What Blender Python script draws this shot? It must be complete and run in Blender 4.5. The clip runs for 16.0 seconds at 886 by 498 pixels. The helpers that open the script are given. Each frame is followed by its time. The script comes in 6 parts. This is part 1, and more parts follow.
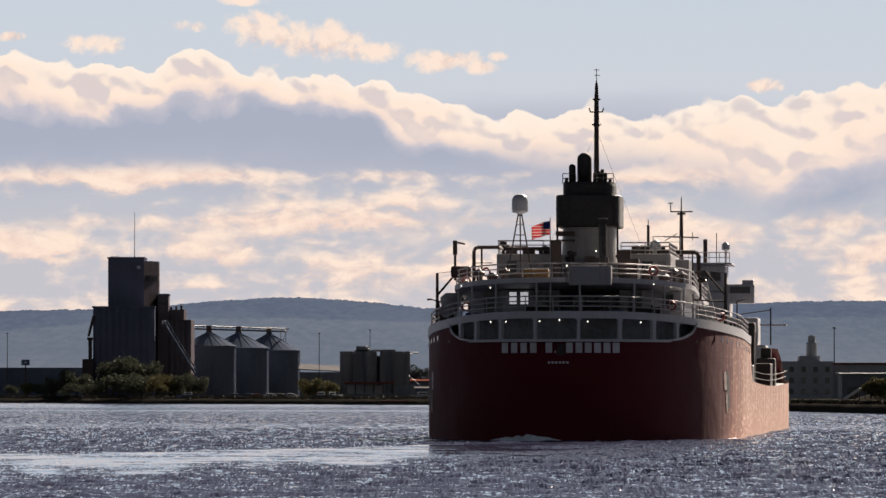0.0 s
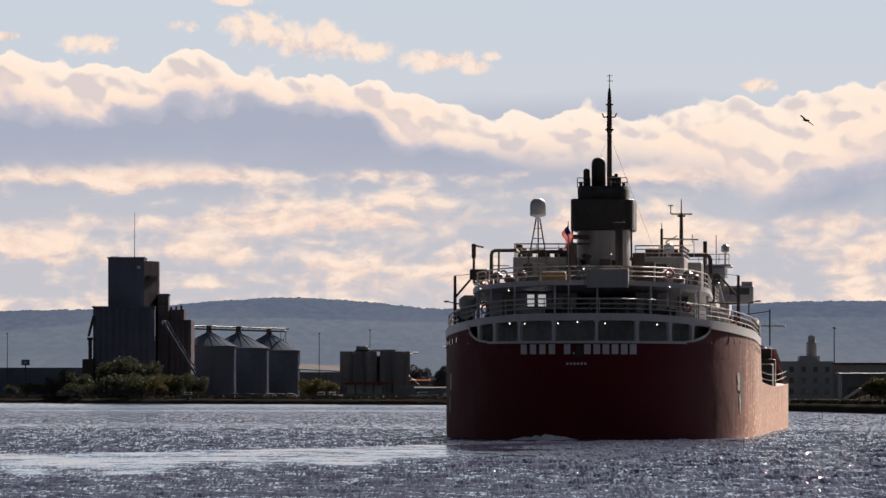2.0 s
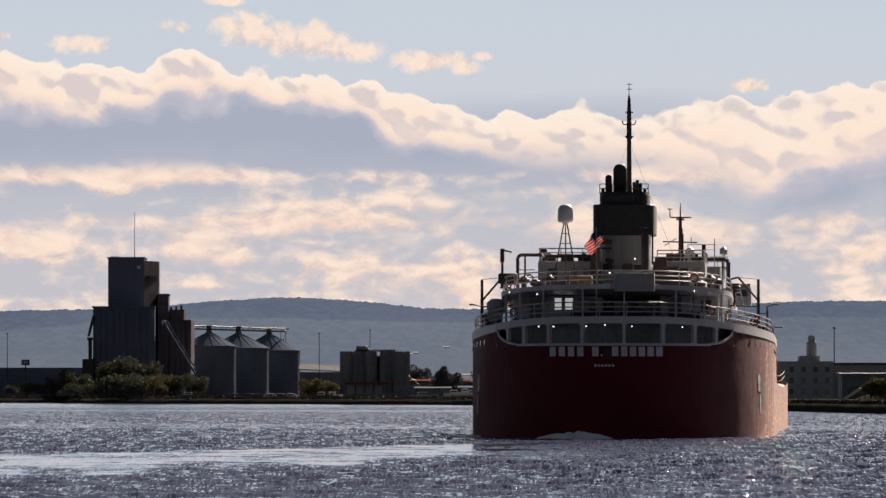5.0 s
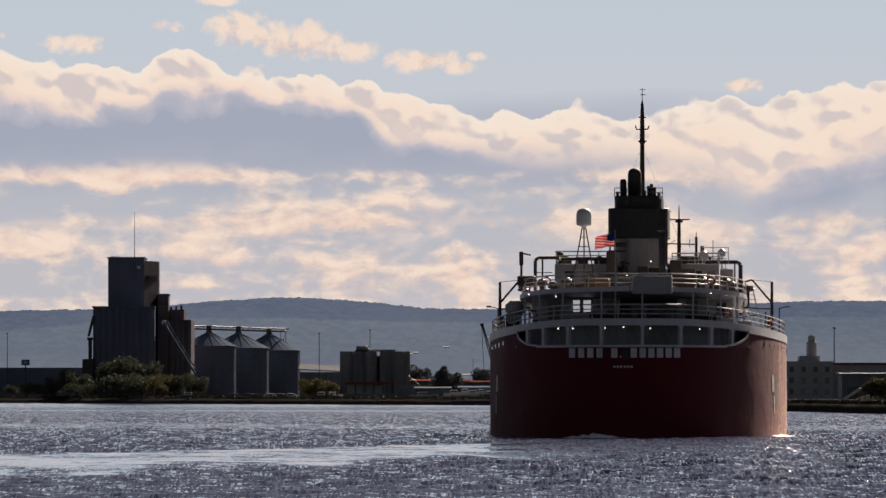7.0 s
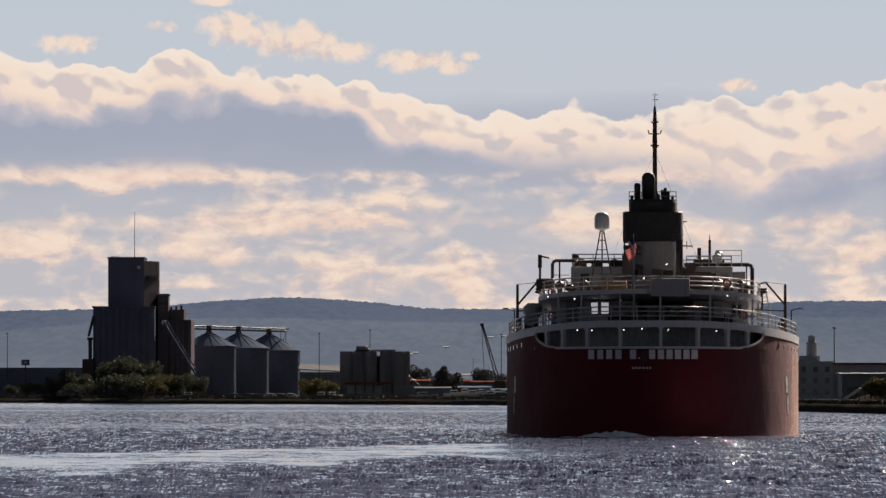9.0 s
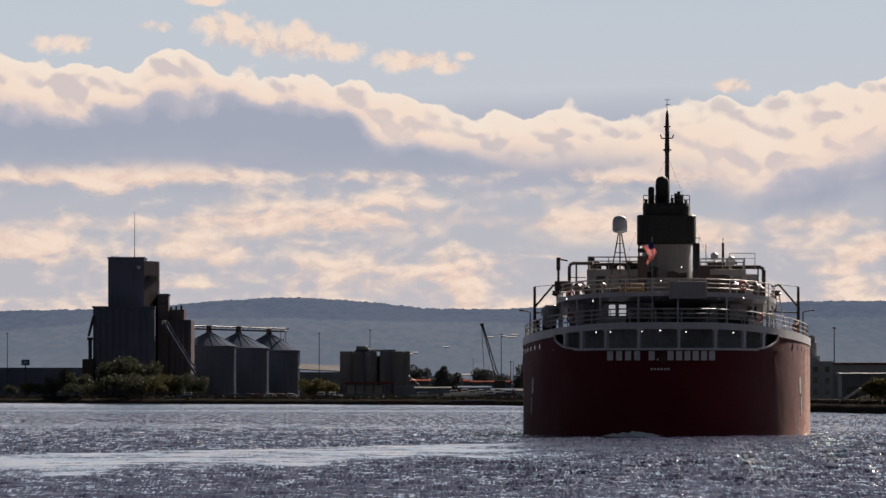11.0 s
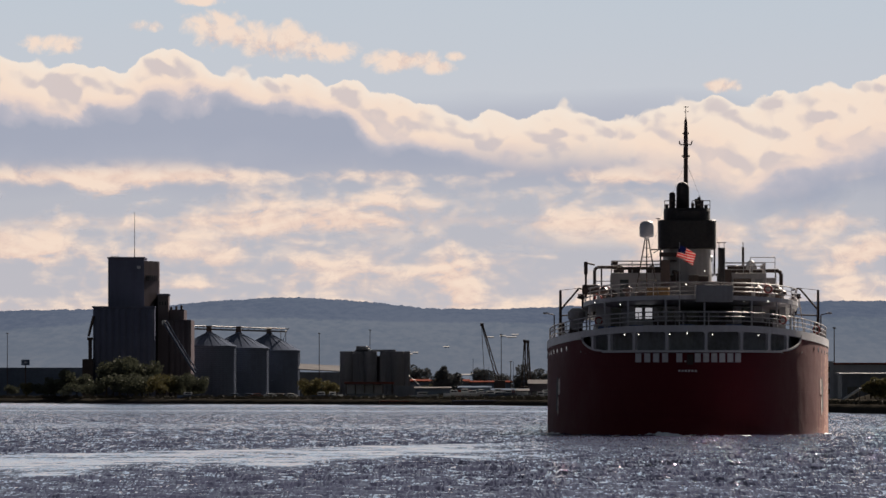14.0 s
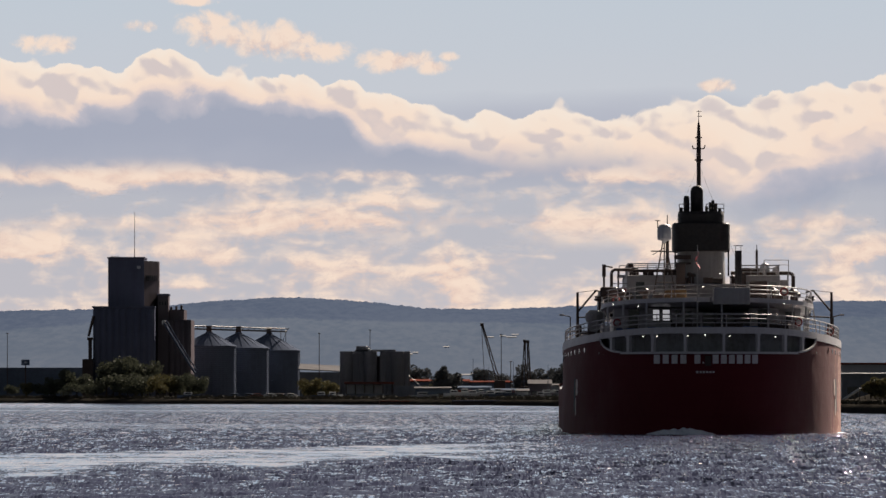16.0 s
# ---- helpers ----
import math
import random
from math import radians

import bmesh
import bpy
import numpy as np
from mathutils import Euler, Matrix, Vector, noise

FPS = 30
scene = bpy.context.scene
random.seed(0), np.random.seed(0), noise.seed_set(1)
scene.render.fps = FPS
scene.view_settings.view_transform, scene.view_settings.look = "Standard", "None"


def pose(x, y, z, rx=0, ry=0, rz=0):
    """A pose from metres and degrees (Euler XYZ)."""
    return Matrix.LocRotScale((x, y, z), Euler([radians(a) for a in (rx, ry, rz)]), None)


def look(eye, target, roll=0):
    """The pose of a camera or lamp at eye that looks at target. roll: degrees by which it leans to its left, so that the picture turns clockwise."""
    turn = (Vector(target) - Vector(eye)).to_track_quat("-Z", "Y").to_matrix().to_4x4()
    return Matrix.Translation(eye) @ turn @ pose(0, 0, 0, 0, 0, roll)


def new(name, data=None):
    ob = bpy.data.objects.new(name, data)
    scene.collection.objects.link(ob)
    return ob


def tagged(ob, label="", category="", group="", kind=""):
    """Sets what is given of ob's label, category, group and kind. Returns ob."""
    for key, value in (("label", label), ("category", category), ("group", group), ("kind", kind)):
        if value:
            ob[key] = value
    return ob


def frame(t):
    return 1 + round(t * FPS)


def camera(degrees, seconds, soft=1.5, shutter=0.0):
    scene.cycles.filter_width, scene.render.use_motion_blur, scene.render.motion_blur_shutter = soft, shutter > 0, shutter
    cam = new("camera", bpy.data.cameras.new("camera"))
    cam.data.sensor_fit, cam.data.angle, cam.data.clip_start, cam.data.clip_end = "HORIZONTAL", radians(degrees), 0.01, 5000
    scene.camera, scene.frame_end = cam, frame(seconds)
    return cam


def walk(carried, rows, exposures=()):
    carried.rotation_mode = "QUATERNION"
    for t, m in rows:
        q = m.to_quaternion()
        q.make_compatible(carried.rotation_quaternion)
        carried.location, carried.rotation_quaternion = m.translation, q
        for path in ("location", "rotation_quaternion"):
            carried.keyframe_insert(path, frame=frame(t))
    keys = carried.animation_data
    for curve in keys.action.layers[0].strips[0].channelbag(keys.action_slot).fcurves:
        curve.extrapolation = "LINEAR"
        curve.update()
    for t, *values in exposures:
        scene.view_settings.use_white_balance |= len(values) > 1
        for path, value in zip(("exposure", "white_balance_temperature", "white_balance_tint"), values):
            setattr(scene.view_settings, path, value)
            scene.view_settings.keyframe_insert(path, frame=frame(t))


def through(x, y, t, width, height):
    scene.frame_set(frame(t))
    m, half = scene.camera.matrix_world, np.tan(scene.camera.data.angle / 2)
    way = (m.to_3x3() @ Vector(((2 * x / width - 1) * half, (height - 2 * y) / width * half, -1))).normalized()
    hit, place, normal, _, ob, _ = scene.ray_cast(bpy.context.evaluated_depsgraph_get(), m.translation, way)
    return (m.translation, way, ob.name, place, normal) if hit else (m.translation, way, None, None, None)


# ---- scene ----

# ---- camera: a long lens on a fixed tripod, 3.2 m above the water ----
FOCAL = 12000.0          # focal length in picture units of 1/1568 of the width
HORIZON = 257.0 / FOCAL  # tangent of the upward tilt
EYE = 3.2
TILT = math.degrees(math.atan(HORIZON))
cam = camera(2 * math.degrees(math.atan(784.0 / FOCAL)), 16.0, soft=1.5)
walk(cam, [(0, pose(0, 0, EYE, 90 + TILT, 0, 0)), (16, pose(0, 0, EYE, 90 + TILT, 0, 0))],
     exposures=[(0, 0.0), (4, 0.0), (6.5, -0.13), (9, -0.17), (13, -0.16), (16, -0.14)])

# ---- light: a low afternoon sun ahead and to the right, above the clouds ----
SUN_AZ, SUN_EL = 22.0, 30.0
world = bpy.data.worlds.new("sky_light")
scene.world = world
world.use_nodes = True
wn = world.node_tree.nodes
sky = wn.new("ShaderNodeTexSky")
sky.sky_type, sky.sun_disc = "NISHITA", False
sky.sun_elevation, sky.sun_rotation = radians(SUN_EL), radians(SUN_AZ)
sky.air_density, sky.dust_density, sky.ozone_density = 1.0, 0.4, 3.0
wn["Background"].inputs["Strength"].default_value = 0.025
veil = wn.new("ShaderNodeHueSaturation")     # thin cloud overhead takes most of the blue out of the sky's light
veil.inputs["Saturation"].default_value = 0.45
world.node_tree.links.new(sky.outputs[0], veil.inputs["Color"])
world.node_tree.links.new(veil.outputs[0], wn["Background"].inputs["Color"])
sun_data = bpy.data.lights.new("sun", "SUN")
sun_data.energy, sun_data.angle, sun_data.color = 12.0, radians(0.6), (1.0, 0.87, 0.74)
sun = new("sun", sun_data)
SUN_DIR = Vector((math.sin(radians(SUN_AZ)) * math.cos(radians(SUN_EL)),
                  math.cos(radians(SUN_AZ)) * math.cos(radians(SUN_EL)), math.sin(radians(SUN_EL))))
sun.matrix_basis = look((0, 0, 80), Vector((0, 0, 80)) - SUN_DIR)
GLOW = 1.0              # strength of the sky sheets, which balances that exposure


# ---- node helpers and materials ----
class Graph:
    """A small writer of node trees."""

    def __init__(self, name):
        self.mat = bpy.data.materials.new(name)
        self.mat.use_nodes = True
        self.tree = self.mat.node_tree
        self.bsdf = self.tree.nodes["Principled BSDF"]
        self.out = self.tree.nodes["Material Output"]

    def node(self, kind):
        n = self.tree.nodes.new(kind)
        return n

    def put(self, socket, value):
        if isinstance(value, bpy.types.NodeSocket):
            self.tree.links.new(value, socket)
        else:
            socket.default_value = value

    def math(self, op, a, b=0.0, c=0.0, clamp=False):
        n = self.tree.nodes.new("ShaderNodeMath")
        n.operation, n.use_clamp = op, clamp
        for i, v in enumerate((a, b, c)):
            self.put(n.inputs[i], v)
        return n.outputs[0]

    def smooth(self, x, lo, hi, to0=0.0, to1=1.0):
        n = self.tree.nodes.new("ShaderNodeMapRange")
        n.interpolation_type = "SMOOTHSTEP"
        for i, v in enumerate((x, lo, hi, to0, to1)):
            self.put(n.inputs[i], v)
        return n.outputs[0]

    def mix(self, f, a, b):
        n = self.tree.nodes.new("ShaderNodeMix")
        n.data_type = "RGBA"
        self.put(n.inputs[0], f)
        self.put(n.inputs[6], a if isinstance(a, bpy.types.NodeSocket) else (*a, 1))
        self.put(n.inputs[7], b if isinstance(b, bpy.types.NodeSocket) else (*b, 1))
        return n.outputs[2]

    def noise(self, vec, scale, detail=4.0, rough=0.55, distort=0.0):
        n = self.tree.nodes.new("ShaderNodeTexNoise")
        self.put(n.inputs["Vector"], vec)
        for key, v in (("Scale", scale), ("Detail", detail), ("Roughness", rough), ("Distortion", distort)):
            self.put(n.inputs[key], v)
        return n.outputs[0]

    def coords(self):
        return self.tree.nodes.new("ShaderNodeTexCoord").outputs["Object"]

    def scaled(self, vec, scale, loc=(0, 0, 0)):
        n = self.tree.nodes.new("ShaderNodeMapping")
        self.put(n.inputs["Vector"], vec)
        n.inputs["Scale"].default_value, n.inputs["Location"].default_value = scale, loc
        return n.outputs[0]

    def split(self, vec):
        n = self.tree.nodes.new("ShaderNodeSeparateXYZ")
        self.put(n.inputs[0], vec)
        return n.outputs

    def join(self, x, y, z=0.0):
        n = self.tree.nodes.new("ShaderNodeCombineXYZ")
        for i, v in enumerate((x, y, z)):
            self.put(n.inputs[i], v)
        return n.outputs[0]

    def ramp(self, f, stops, mode="LINEAR"):
        n = self.tree.nodes.new("ShaderNodeValToRGB")
        n.color_ramp.interpolation = mode
        self.put(n.inputs[0], f)
        e = n.color_ramp.elements
        while len(e) < len(stops):
            e.new(0.5)
        for el, (p, c) in zip(e, stops):
            el.position = p
            el.color = (c, c, c, 1) if isinstance(c, (int, float)) else (*c, 1)
        return n.outputs[0]

    def bump(self, height, strength, distance):
        n = self.tree.nodes.new("ShaderNodeBump")
        self.put(n.inputs["Height"], height)
        self.put(n.inputs["Strength"], strength)
        n.inputs["Distance"].default_value = distance
        return n.outputs[0]


def surface(name, base, worn, size=1.0, rough=0.6, metal=0.0, relief=0.02, streak=0.0, amount=0.5):
    """A worn painted, metal, stone or earth surface: broad patches, fine grain, run-down streaks and relief."""
    g = Graph(name)
    co = g.coords()
    broad = g.noise(co, 0.35 / size, 3.0)
    fine = g.noise(co, 3.5 / size, 6.0, 0.65)
    mask = g.math("ADD", g.math("MULTIPLY", broad, 0.55), g.math("MULTIPLY", fine, 0.45))
    if streak:
        runs = g.noise(g.scaled(co, (2.2 / size, 2.2 / size, 0.12 / size)), 1.0, 5.0, 0.7)
        mask = g.math("ADD", g.math("MULTIPLY", mask, 1 - streak), g.math("MULTIPLY", runs, streak))
    mask = g.smooth(mask, 0.38, 0.68, 0.0, 2 * amount)
    mask = g.math("MINIMUM", mask, 1.0)
    g.put(g.bsdf.inputs["Base Color"], g.mix(mask, base, worn))
    g.put(g.bsdf.inputs["Roughness"], g.smooth(fine, 0.3, 0.7, max(rough - 0.12, 0.05), min(rough + 0.12, 1.0)))
    g.bsdf.inputs["Metallic"].default_value = metal
    if rough >= 0.8:
        g.bsdf.inputs["Specular IOR Level"].default_value = 0.0
    g.put(g.bsdf.inputs["Normal"], g.bump(fine, 0.5, relief))
    return g.mat


def glow_surface(name, colour, strength):
    g = Graph(name)
    g.bsdf.inputs["Base Color"].default_value = (*colour, 1)
    g.bsdf.inputs["Emission Color"].default_value = (*colour, 1)
    g.bsdf.inputs["Emission Strength"].default_value = strength
    return g.mat


def leaf_surface(name, a, b, size, through=0.22):
    """Leaves that let part of the light behind them through."""
    g = Graph(name)
    tint = g.mix(g.smooth(g.noise(g.coords(), size, 4.0, 0.6), 0.35, 0.65), a, b)
    g.put(g.bsdf.inputs["Base Color"], tint)
    g.bsdf.inputs["Roughness"].default_value = 0.85
    g.bsdf.inputs["Specular IOR Level"].default_value = 0.1
    thin = g.tree.nodes.new("ShaderNodeBsdfTranslucent")
    g.put(thin.inputs[0], tint)
    m = g.tree.nodes.new("ShaderNodeMixShader")
    m.inputs[0].default_value = through
    g.tree.links.new(g.bsdf.outputs[0], m.inputs[1])
    g.tree.links.new(thin.outputs[0], m.inputs[2])
    g.tree.links.new(m.outputs[0], g.out.inputs[0])
    return g.mat


def hull_paint():
    """Oxide-red hull plating: strakes of welded plates, rust runs, scuffs, and painted-in starboard sunlight."""
    g = Graph("oxide_red_hull_paint")
    co = g.coords()
    xyz = g.split(co)
    along = g.math("ADD", xyz[1], g.math("MULTIPLY", xyz[0], 0.6))
    plates = g.tree.nodes.new("ShaderNodeTexBrick")
    g.put(plates.inputs["Vector"], g.join(along, xyz[2]))
    plates.inputs["Scale"].default_value = 1.0
    plates.inputs["Brick Width"].default_value, plates.inputs["Row Height"].default_value = 7.0, 1.9
    plates.inputs["Mortar Size"].default_value, plates.inputs["Mortar Smooth"].default_value = 0.05, 1.0
    plates.inputs["Color1"].default_value, plates.inputs["Color2"].default_value = (0.45, 0.45, 0.45, 1), (0.6, 0.6, 0.6, 1)
    runs = g.noise(g.join(g.math("MULTIPLY", along, 1.3), g.math("MULTIPLY", xyz[2], 0.1)), 1.0, 6.0, 0.7)
    patch = g.noise(co, 0.22, 5.0, 0.6)
    rust = g.smooth(g.math("ADD", g.math("MULTIPLY", runs, 0.6), g.math("MULTIPLY", patch, 0.4)), 0.46, 0.66)
    # starboard sunlight painted in: this mask gates rust and paler tones to that side
    sun_side = g.smooth(g.math("MULTIPLY_ADD", runs, 1.6, xyz[0]), 10.4, 12.7, 0.02, 1.0)
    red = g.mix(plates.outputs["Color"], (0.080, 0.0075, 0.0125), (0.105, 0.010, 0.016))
    red = g.mix(g.math("MULTIPLY", g.math("MULTIPLY", rust, 0.75), sun_side), red, (0.32, 0.085, 0.06))
    # paler low down: glint off the water painted in, broken by scuffs
    low_glint = g.math("MULTIPLY", g.smooth(xyz[2], 0.8, 5.0, 1.0, 0.35), g.smooth(runs, 0.40, 0.55, 0.55, 1.15))
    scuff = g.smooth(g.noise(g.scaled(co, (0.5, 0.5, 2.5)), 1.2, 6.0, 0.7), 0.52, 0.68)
    worn = g.mix(g.math("MULTIPLY", g.math("MULTIPLY", g.math("MULTIPLY_ADD", scuff, 0.55, 0.35), low_glint), sun_side), red, (0.62, 0.29, 0.18))
    # sunlit cream of the long flat of the side, put into the colour
    pale_sun = g.math("MULTIPLY", g.math("MULTIPLY", sun_side, g.smooth(xyz[1], 8.0, 36.0)), g.smooth(g.math("ADD", g.math("MULTIPLY", runs, 0.7), g.math("MULTIPLY", scuff, 0.3)), 0.33, 0.56, 0.25, 0.95))
    g.put(g.bsdf.inputs["Base Color"], g.mix(pale_sun, worn, (0.74, 0.53, 0.41)))
    g.put(g.bsdf.inputs["Roughness"], g.smooth(patch, 0.3, 0.7, 0.66, 0.80))
    g.bsdf.inputs["Specular IOR Level"].default_value = 0.15
    dents = g.math("ADD", g.math("MULTIPLY", g.noise(co, 0.5, 2.0), 1.0), g.math("MULTIPLY", plates.outputs["Fac"], -0.04))
    dents = g.math("MULTIPLY_ADD", runs, 0.25, dents)
    g.put(g.bsdf.inputs["Normal"], g.bump(dents, 0.4, 0.12))
    return g.mat


def water_surface():
    """Wind-ruffled water: facets of small wavelets over fine ripples; calmer in the wake lane."""
    g = Graph("harbour_water")
    co = g.coords()
    calm = g.tree.nodes.new("ShaderNodeAttribute")
    calm.attribute_name = "calm"
    slick = g.noise(g.scaled(co, (0.16, 0.11, 1.0)), 1.0, 7.0, 0.72, 0.4)
    slick = g.math("MULTIPLY", calm.outputs["Fac"], g.smooth(slick, 0.36, 0.56, 0.40, 1.0))
    rough = g.smooth(slick, 0.0, 0.9, 1.0, 0.05)
    rough = g.math("MULTIPLY", rough, g.smooth(g.split(co)[1], 200.0, 340.0, 0.62, 1.0))
    rough = g.math("MULTIPLY", rough, g.smooth(g.split(co)[1], 520.0, 1300.0, 1.0, 0.5))
    chop = g.tree.nodes.new("ShaderNodeAttribute")
    chop.attribute_name = "chop"
    patchy = g.smooth(g.noise(g.scaled(co, (0.35, 0.05, 1.0)), 1.0, 4.0, 0.6), 0.40, 0.60, 0.25, 1.0)
    rough = g.math("MULTIPLY", rough, g.math("MULTIPLY_ADD", g.math("MULTIPLY", chop.outputs["Fac"], patchy), 0.52, 0.78))
    bands = g.noise(g.scaled(co, (0.55, 0.085, 1.0)), 1.0, 3.0, 0.6, 0.3)
    rough = g.math("MULTIPLY", rough, g.smooth(bands, 0.36, 0.64, 0.62, 1.3))
    warp = g.noise(co, 0.8, 2.0)
    tilt = None
    for sx, sy, wx, wy in ((15.0, 0.85, 0.58, 0.34), (2.4, 0.45, 0.22, 0.22)):
        cell = g.tree.nodes.new("ShaderNodeTexVoronoi")
        cell.voronoi_dimensions = "2D"
        cell.inputs["Scale"].default_value = 1.0
        xyz = g.split(co)
        g.put(cell.inputs["Vector"], g.join(g.math("MULTIPLY_ADD", xyz[0], sx, g.math("MULTIPLY", warp, 1.5)), g.math("MULTIPLY", xyz[1], sy)))
        r = g.split(cell.outputs["Color"])
        tx = g.math("MULTIPLY", g.math("MULTIPLY", g.math("SUBTRACT", r[0], 0.46), wx * 1.3), rough)
        ty = g.math("MULTIPLY", g.math("MULTIPLY", g.math("SUBTRACT", r[1], 0.72), wy * 1.3), rough)
        tilt = (tx, ty) if tilt is None else (g.math("ADD", tilt[0], tx), g.math("ADD", tilt[1], ty))
    geo = g.tree.nodes.new("ShaderNodeNewGeometry")
    add = g.tree.nodes.new("ShaderNodeVectorMath")
    add.operation = "ADD"
    g.put(add.inputs[0], geo.outputs["Normal"])
    g.put(add.inputs[1], g.join(tilt[0], g.math("SUBTRACT", tilt[1], g.smooth(slick, 0.1, 0.8, 0.03, 0.015)), 0.0))
    unit = g.tree.nodes.new("ShaderNodeVectorMath")
    unit.operation = "NORMALIZE"
    g.put(unit.inputs[0], add.outputs[0])
    rip = g.noise(g.scaled(co, (1.0, 0.4, 1.0)), 3.0, 3.0, 0.6, 0.3)
    bump = g.tree.nodes.new("ShaderNodeBump")
    g.put(bump.inputs["Height"], rip)
    g.put(bump.inputs["Strength"], g.math("MULTIPLY", rough, 0.5))
    bump.inputs["Distance"].default_value = 0.12
    g.put(bump.inputs["Normal"], unit.outputs[0])
    g.bsdf.inputs["Base Color"].default_value = (0.053, 0.058, 0.106, 1)
    g.bsdf.inputs["IOR"].default_value = 1.333
    g.bsdf.inputs["Roughness"].default_value = 0.03
    g.put(g.bsdf.inputs["Normal"], bump.outputs[0])
    return g.mat


def sheet_coords(g, dist):
    """Sheet units of 100 for a far sheet that stands across the view at this distance: u to the right, v down."""
    k = FOCAL / dist / 100.0
    xyz = g.split(g.coords())
    u = g.math("MULTIPLY_ADD", xyz[0], k, 7.84)
    v = g.math("MULTIPLY_ADD", xyz[2], -k, 6.98 + EYE * k)
    return u, v


CREAM, WARM, SHADE, BASE = (1.0, 0.80, 0.665), (0.89, 0.68, 0.58), (0.56, 0.54, 0.605), (0.41, 0.44, 0.54)


def glow_sheet(g, colour, alpha):
    em = g.tree.nodes.new("ShaderNodeEmission")
    g.put(em.inputs[0], colour)
    em.inputs[1].default_value = GLOW
    clear = g.tree.nodes.new("ShaderNodeBsdfTransparent")
    m = g.tree.nodes.new("ShaderNodeMixShader")
    g.put(m.inputs[0], alpha)
    g.tree.links.new(clear.outputs[0], m.inputs[1])
    g.tree.links.new(em.outputs[0], m.inputs[2])
    g.tree.links.new(m.outputs[0], g.out.inputs[0])
    return g.mat


def bank_cloud(dist):
    """The main cumulus bank: a billowed upper edge that catches the sun and a long blue-grey base."""
    g = Graph("cumulus_bank")
    u, v = sheet_coords(g, dist)
    un = g.math("DIVIDE", g.math("ADD", u, 2.0), 20.0)
    crown = ((0.0, .19), (.10, .17), (.155, .19), (.175, .22), (.225, .25), (.245, .20), (.265, .165),
        (.30, .20), (.335, .255), (.37, .25), (.425, .265), (.46, .31), (.50, .36), (.525, .40), (.55, .395), (.575, .37),
        (.61, .37), (.65, .375), (.69, .39), (.715, .36), (.75, .355), (.775, .38), (.80, .335), (.84, .305), (.885, .255), (1.0, .22))
    top = g.ramp(un, crown, "B_SPLINE")
    under = g.ramp(un, [(0.0, .62), (.10, .62), (.30, .60), (.45, .62), (.52, .62), (.58, .62), (.66, .62), (.72, .66), (.80, .78), (.84, .80), (.90, .68), (1.0, .62)], "EASE")
    # where the sunlit flank turns into the grey base
    turn = [float(np.interp(20 * p - 2, (-2, 0, 1, 2.5, 3.4, 5, 6, 7, 7.8, 9, 10, 12, 14, 16), (1.7, 1.82, 1.95, 2.0, 1.82, 1.75, 1.97, 2.3, 2.6, 2.9, 3.2, 3.5, 3.9, 3.6))) for p, _ in crown]
    thick = g.ramp(un, [(p, min(1.0, (b - 5 * t) / 1.66)) for (p, t), b in zip(crown, turn)], "B_SPLINE")
    uv = g.join(u, v)
    warp = g.math("SUBTRACT", g.noise(uv, 1.1, 6.0, 0.55, 0.3), 0.5)

    def puffs(du, dv, scale):
        n = g.tree.nodes.new("ShaderNodeTexVoronoi")
        n.feature = "SMOOTH_F1"
        n.inputs["Smoothness"].default_value = 0.6
        n.inputs["Detail"].default_value, n.inputs["Roughness"].default_value = 1.5, 0.4
        n.inputs["Scale"].default_value = scale
        g.put(n.inputs["Vector"], g.join(g.math("MULTIPLY_ADD", warp, 0.55, g.math("MULTIPLY_ADD", u, 0.8, du)), g.math("MULTIPLY_ADD", warp, 0.55, g.math("ADD", v, dv))))
        return n.outputs["Distance"]

    swell = puffs(0.0, 0.0, 1.7)
    billow = g.math("SUBTRACT", 0.34, swell)
    h = g.math("SUBTRACT", v, g.math("MULTIPLY", top, 5.0))
    h = g.math("ADD", h, g.math("ADD", g.math("MULTIPLY", warp, 0.40), g.math("MULTIPLY_ADD", billow, 0.50, 0.17)))
    edge = g.smooth(h, -0.01, 0.045)
    fall = g.math("SUBTRACT", g.math("MULTIPLY", under, 5.0), v)
    fall = g.math("MULTIPLY_ADD", warp, 0.5, fall)
    alpha = g.math("MULTIPLY", edge, g.smooth(fall, -0.1, 0.7))
    rel = g.math("DIVIDE", h, g.math("MULTIPLY", thick, 2.6))
    low = g.noise(g.scaled(uv, (0.7, 1.2, 1)), 0.8, 4.0, 0.5, 0.3)
    rel = g.math("MULTIPLY_ADD", g.math("SUBTRACT", low, 0.5), 0.55, rel)
    rel = g.math("MULTIPLY_ADD", warp, 0.34, rel)
    rel = g.math("MULTIPLY_ADD", billow, -0.10, rel)
    colour = g.ramp(rel, [(0.0, (1.0, 0.86, 0.74)), (.42, CREAM), (.56, (0.89, 0.72, 0.645)), (.67, SHADE), (.84, BASE), (1.0, BASE)])
    slope = g.math("SUBTRACT", swell, puffs(-0.05, 0.14, 1.7))
    dark = g.smooth(slope, 0.03, -0.16, 0.0, 0.75)
    dark = g.math("MULTIPLY", dark, g.smooth(rel, 0.40, 0.66, 1.0, 0.0))      # creases show on the sunlit flank alone
    colour = g.mix(dark, colour, (0.64, 0.575, 0.60))
    rim = g.math("MULTIPLY", g.smooth(h, 0.0, 0.22, 1.0, 0.0), 0.6)
    colour = g.mix(rim, colour, (1.0, 0.88, 0.77))
    return glow_sheet(g, colour, alpha)


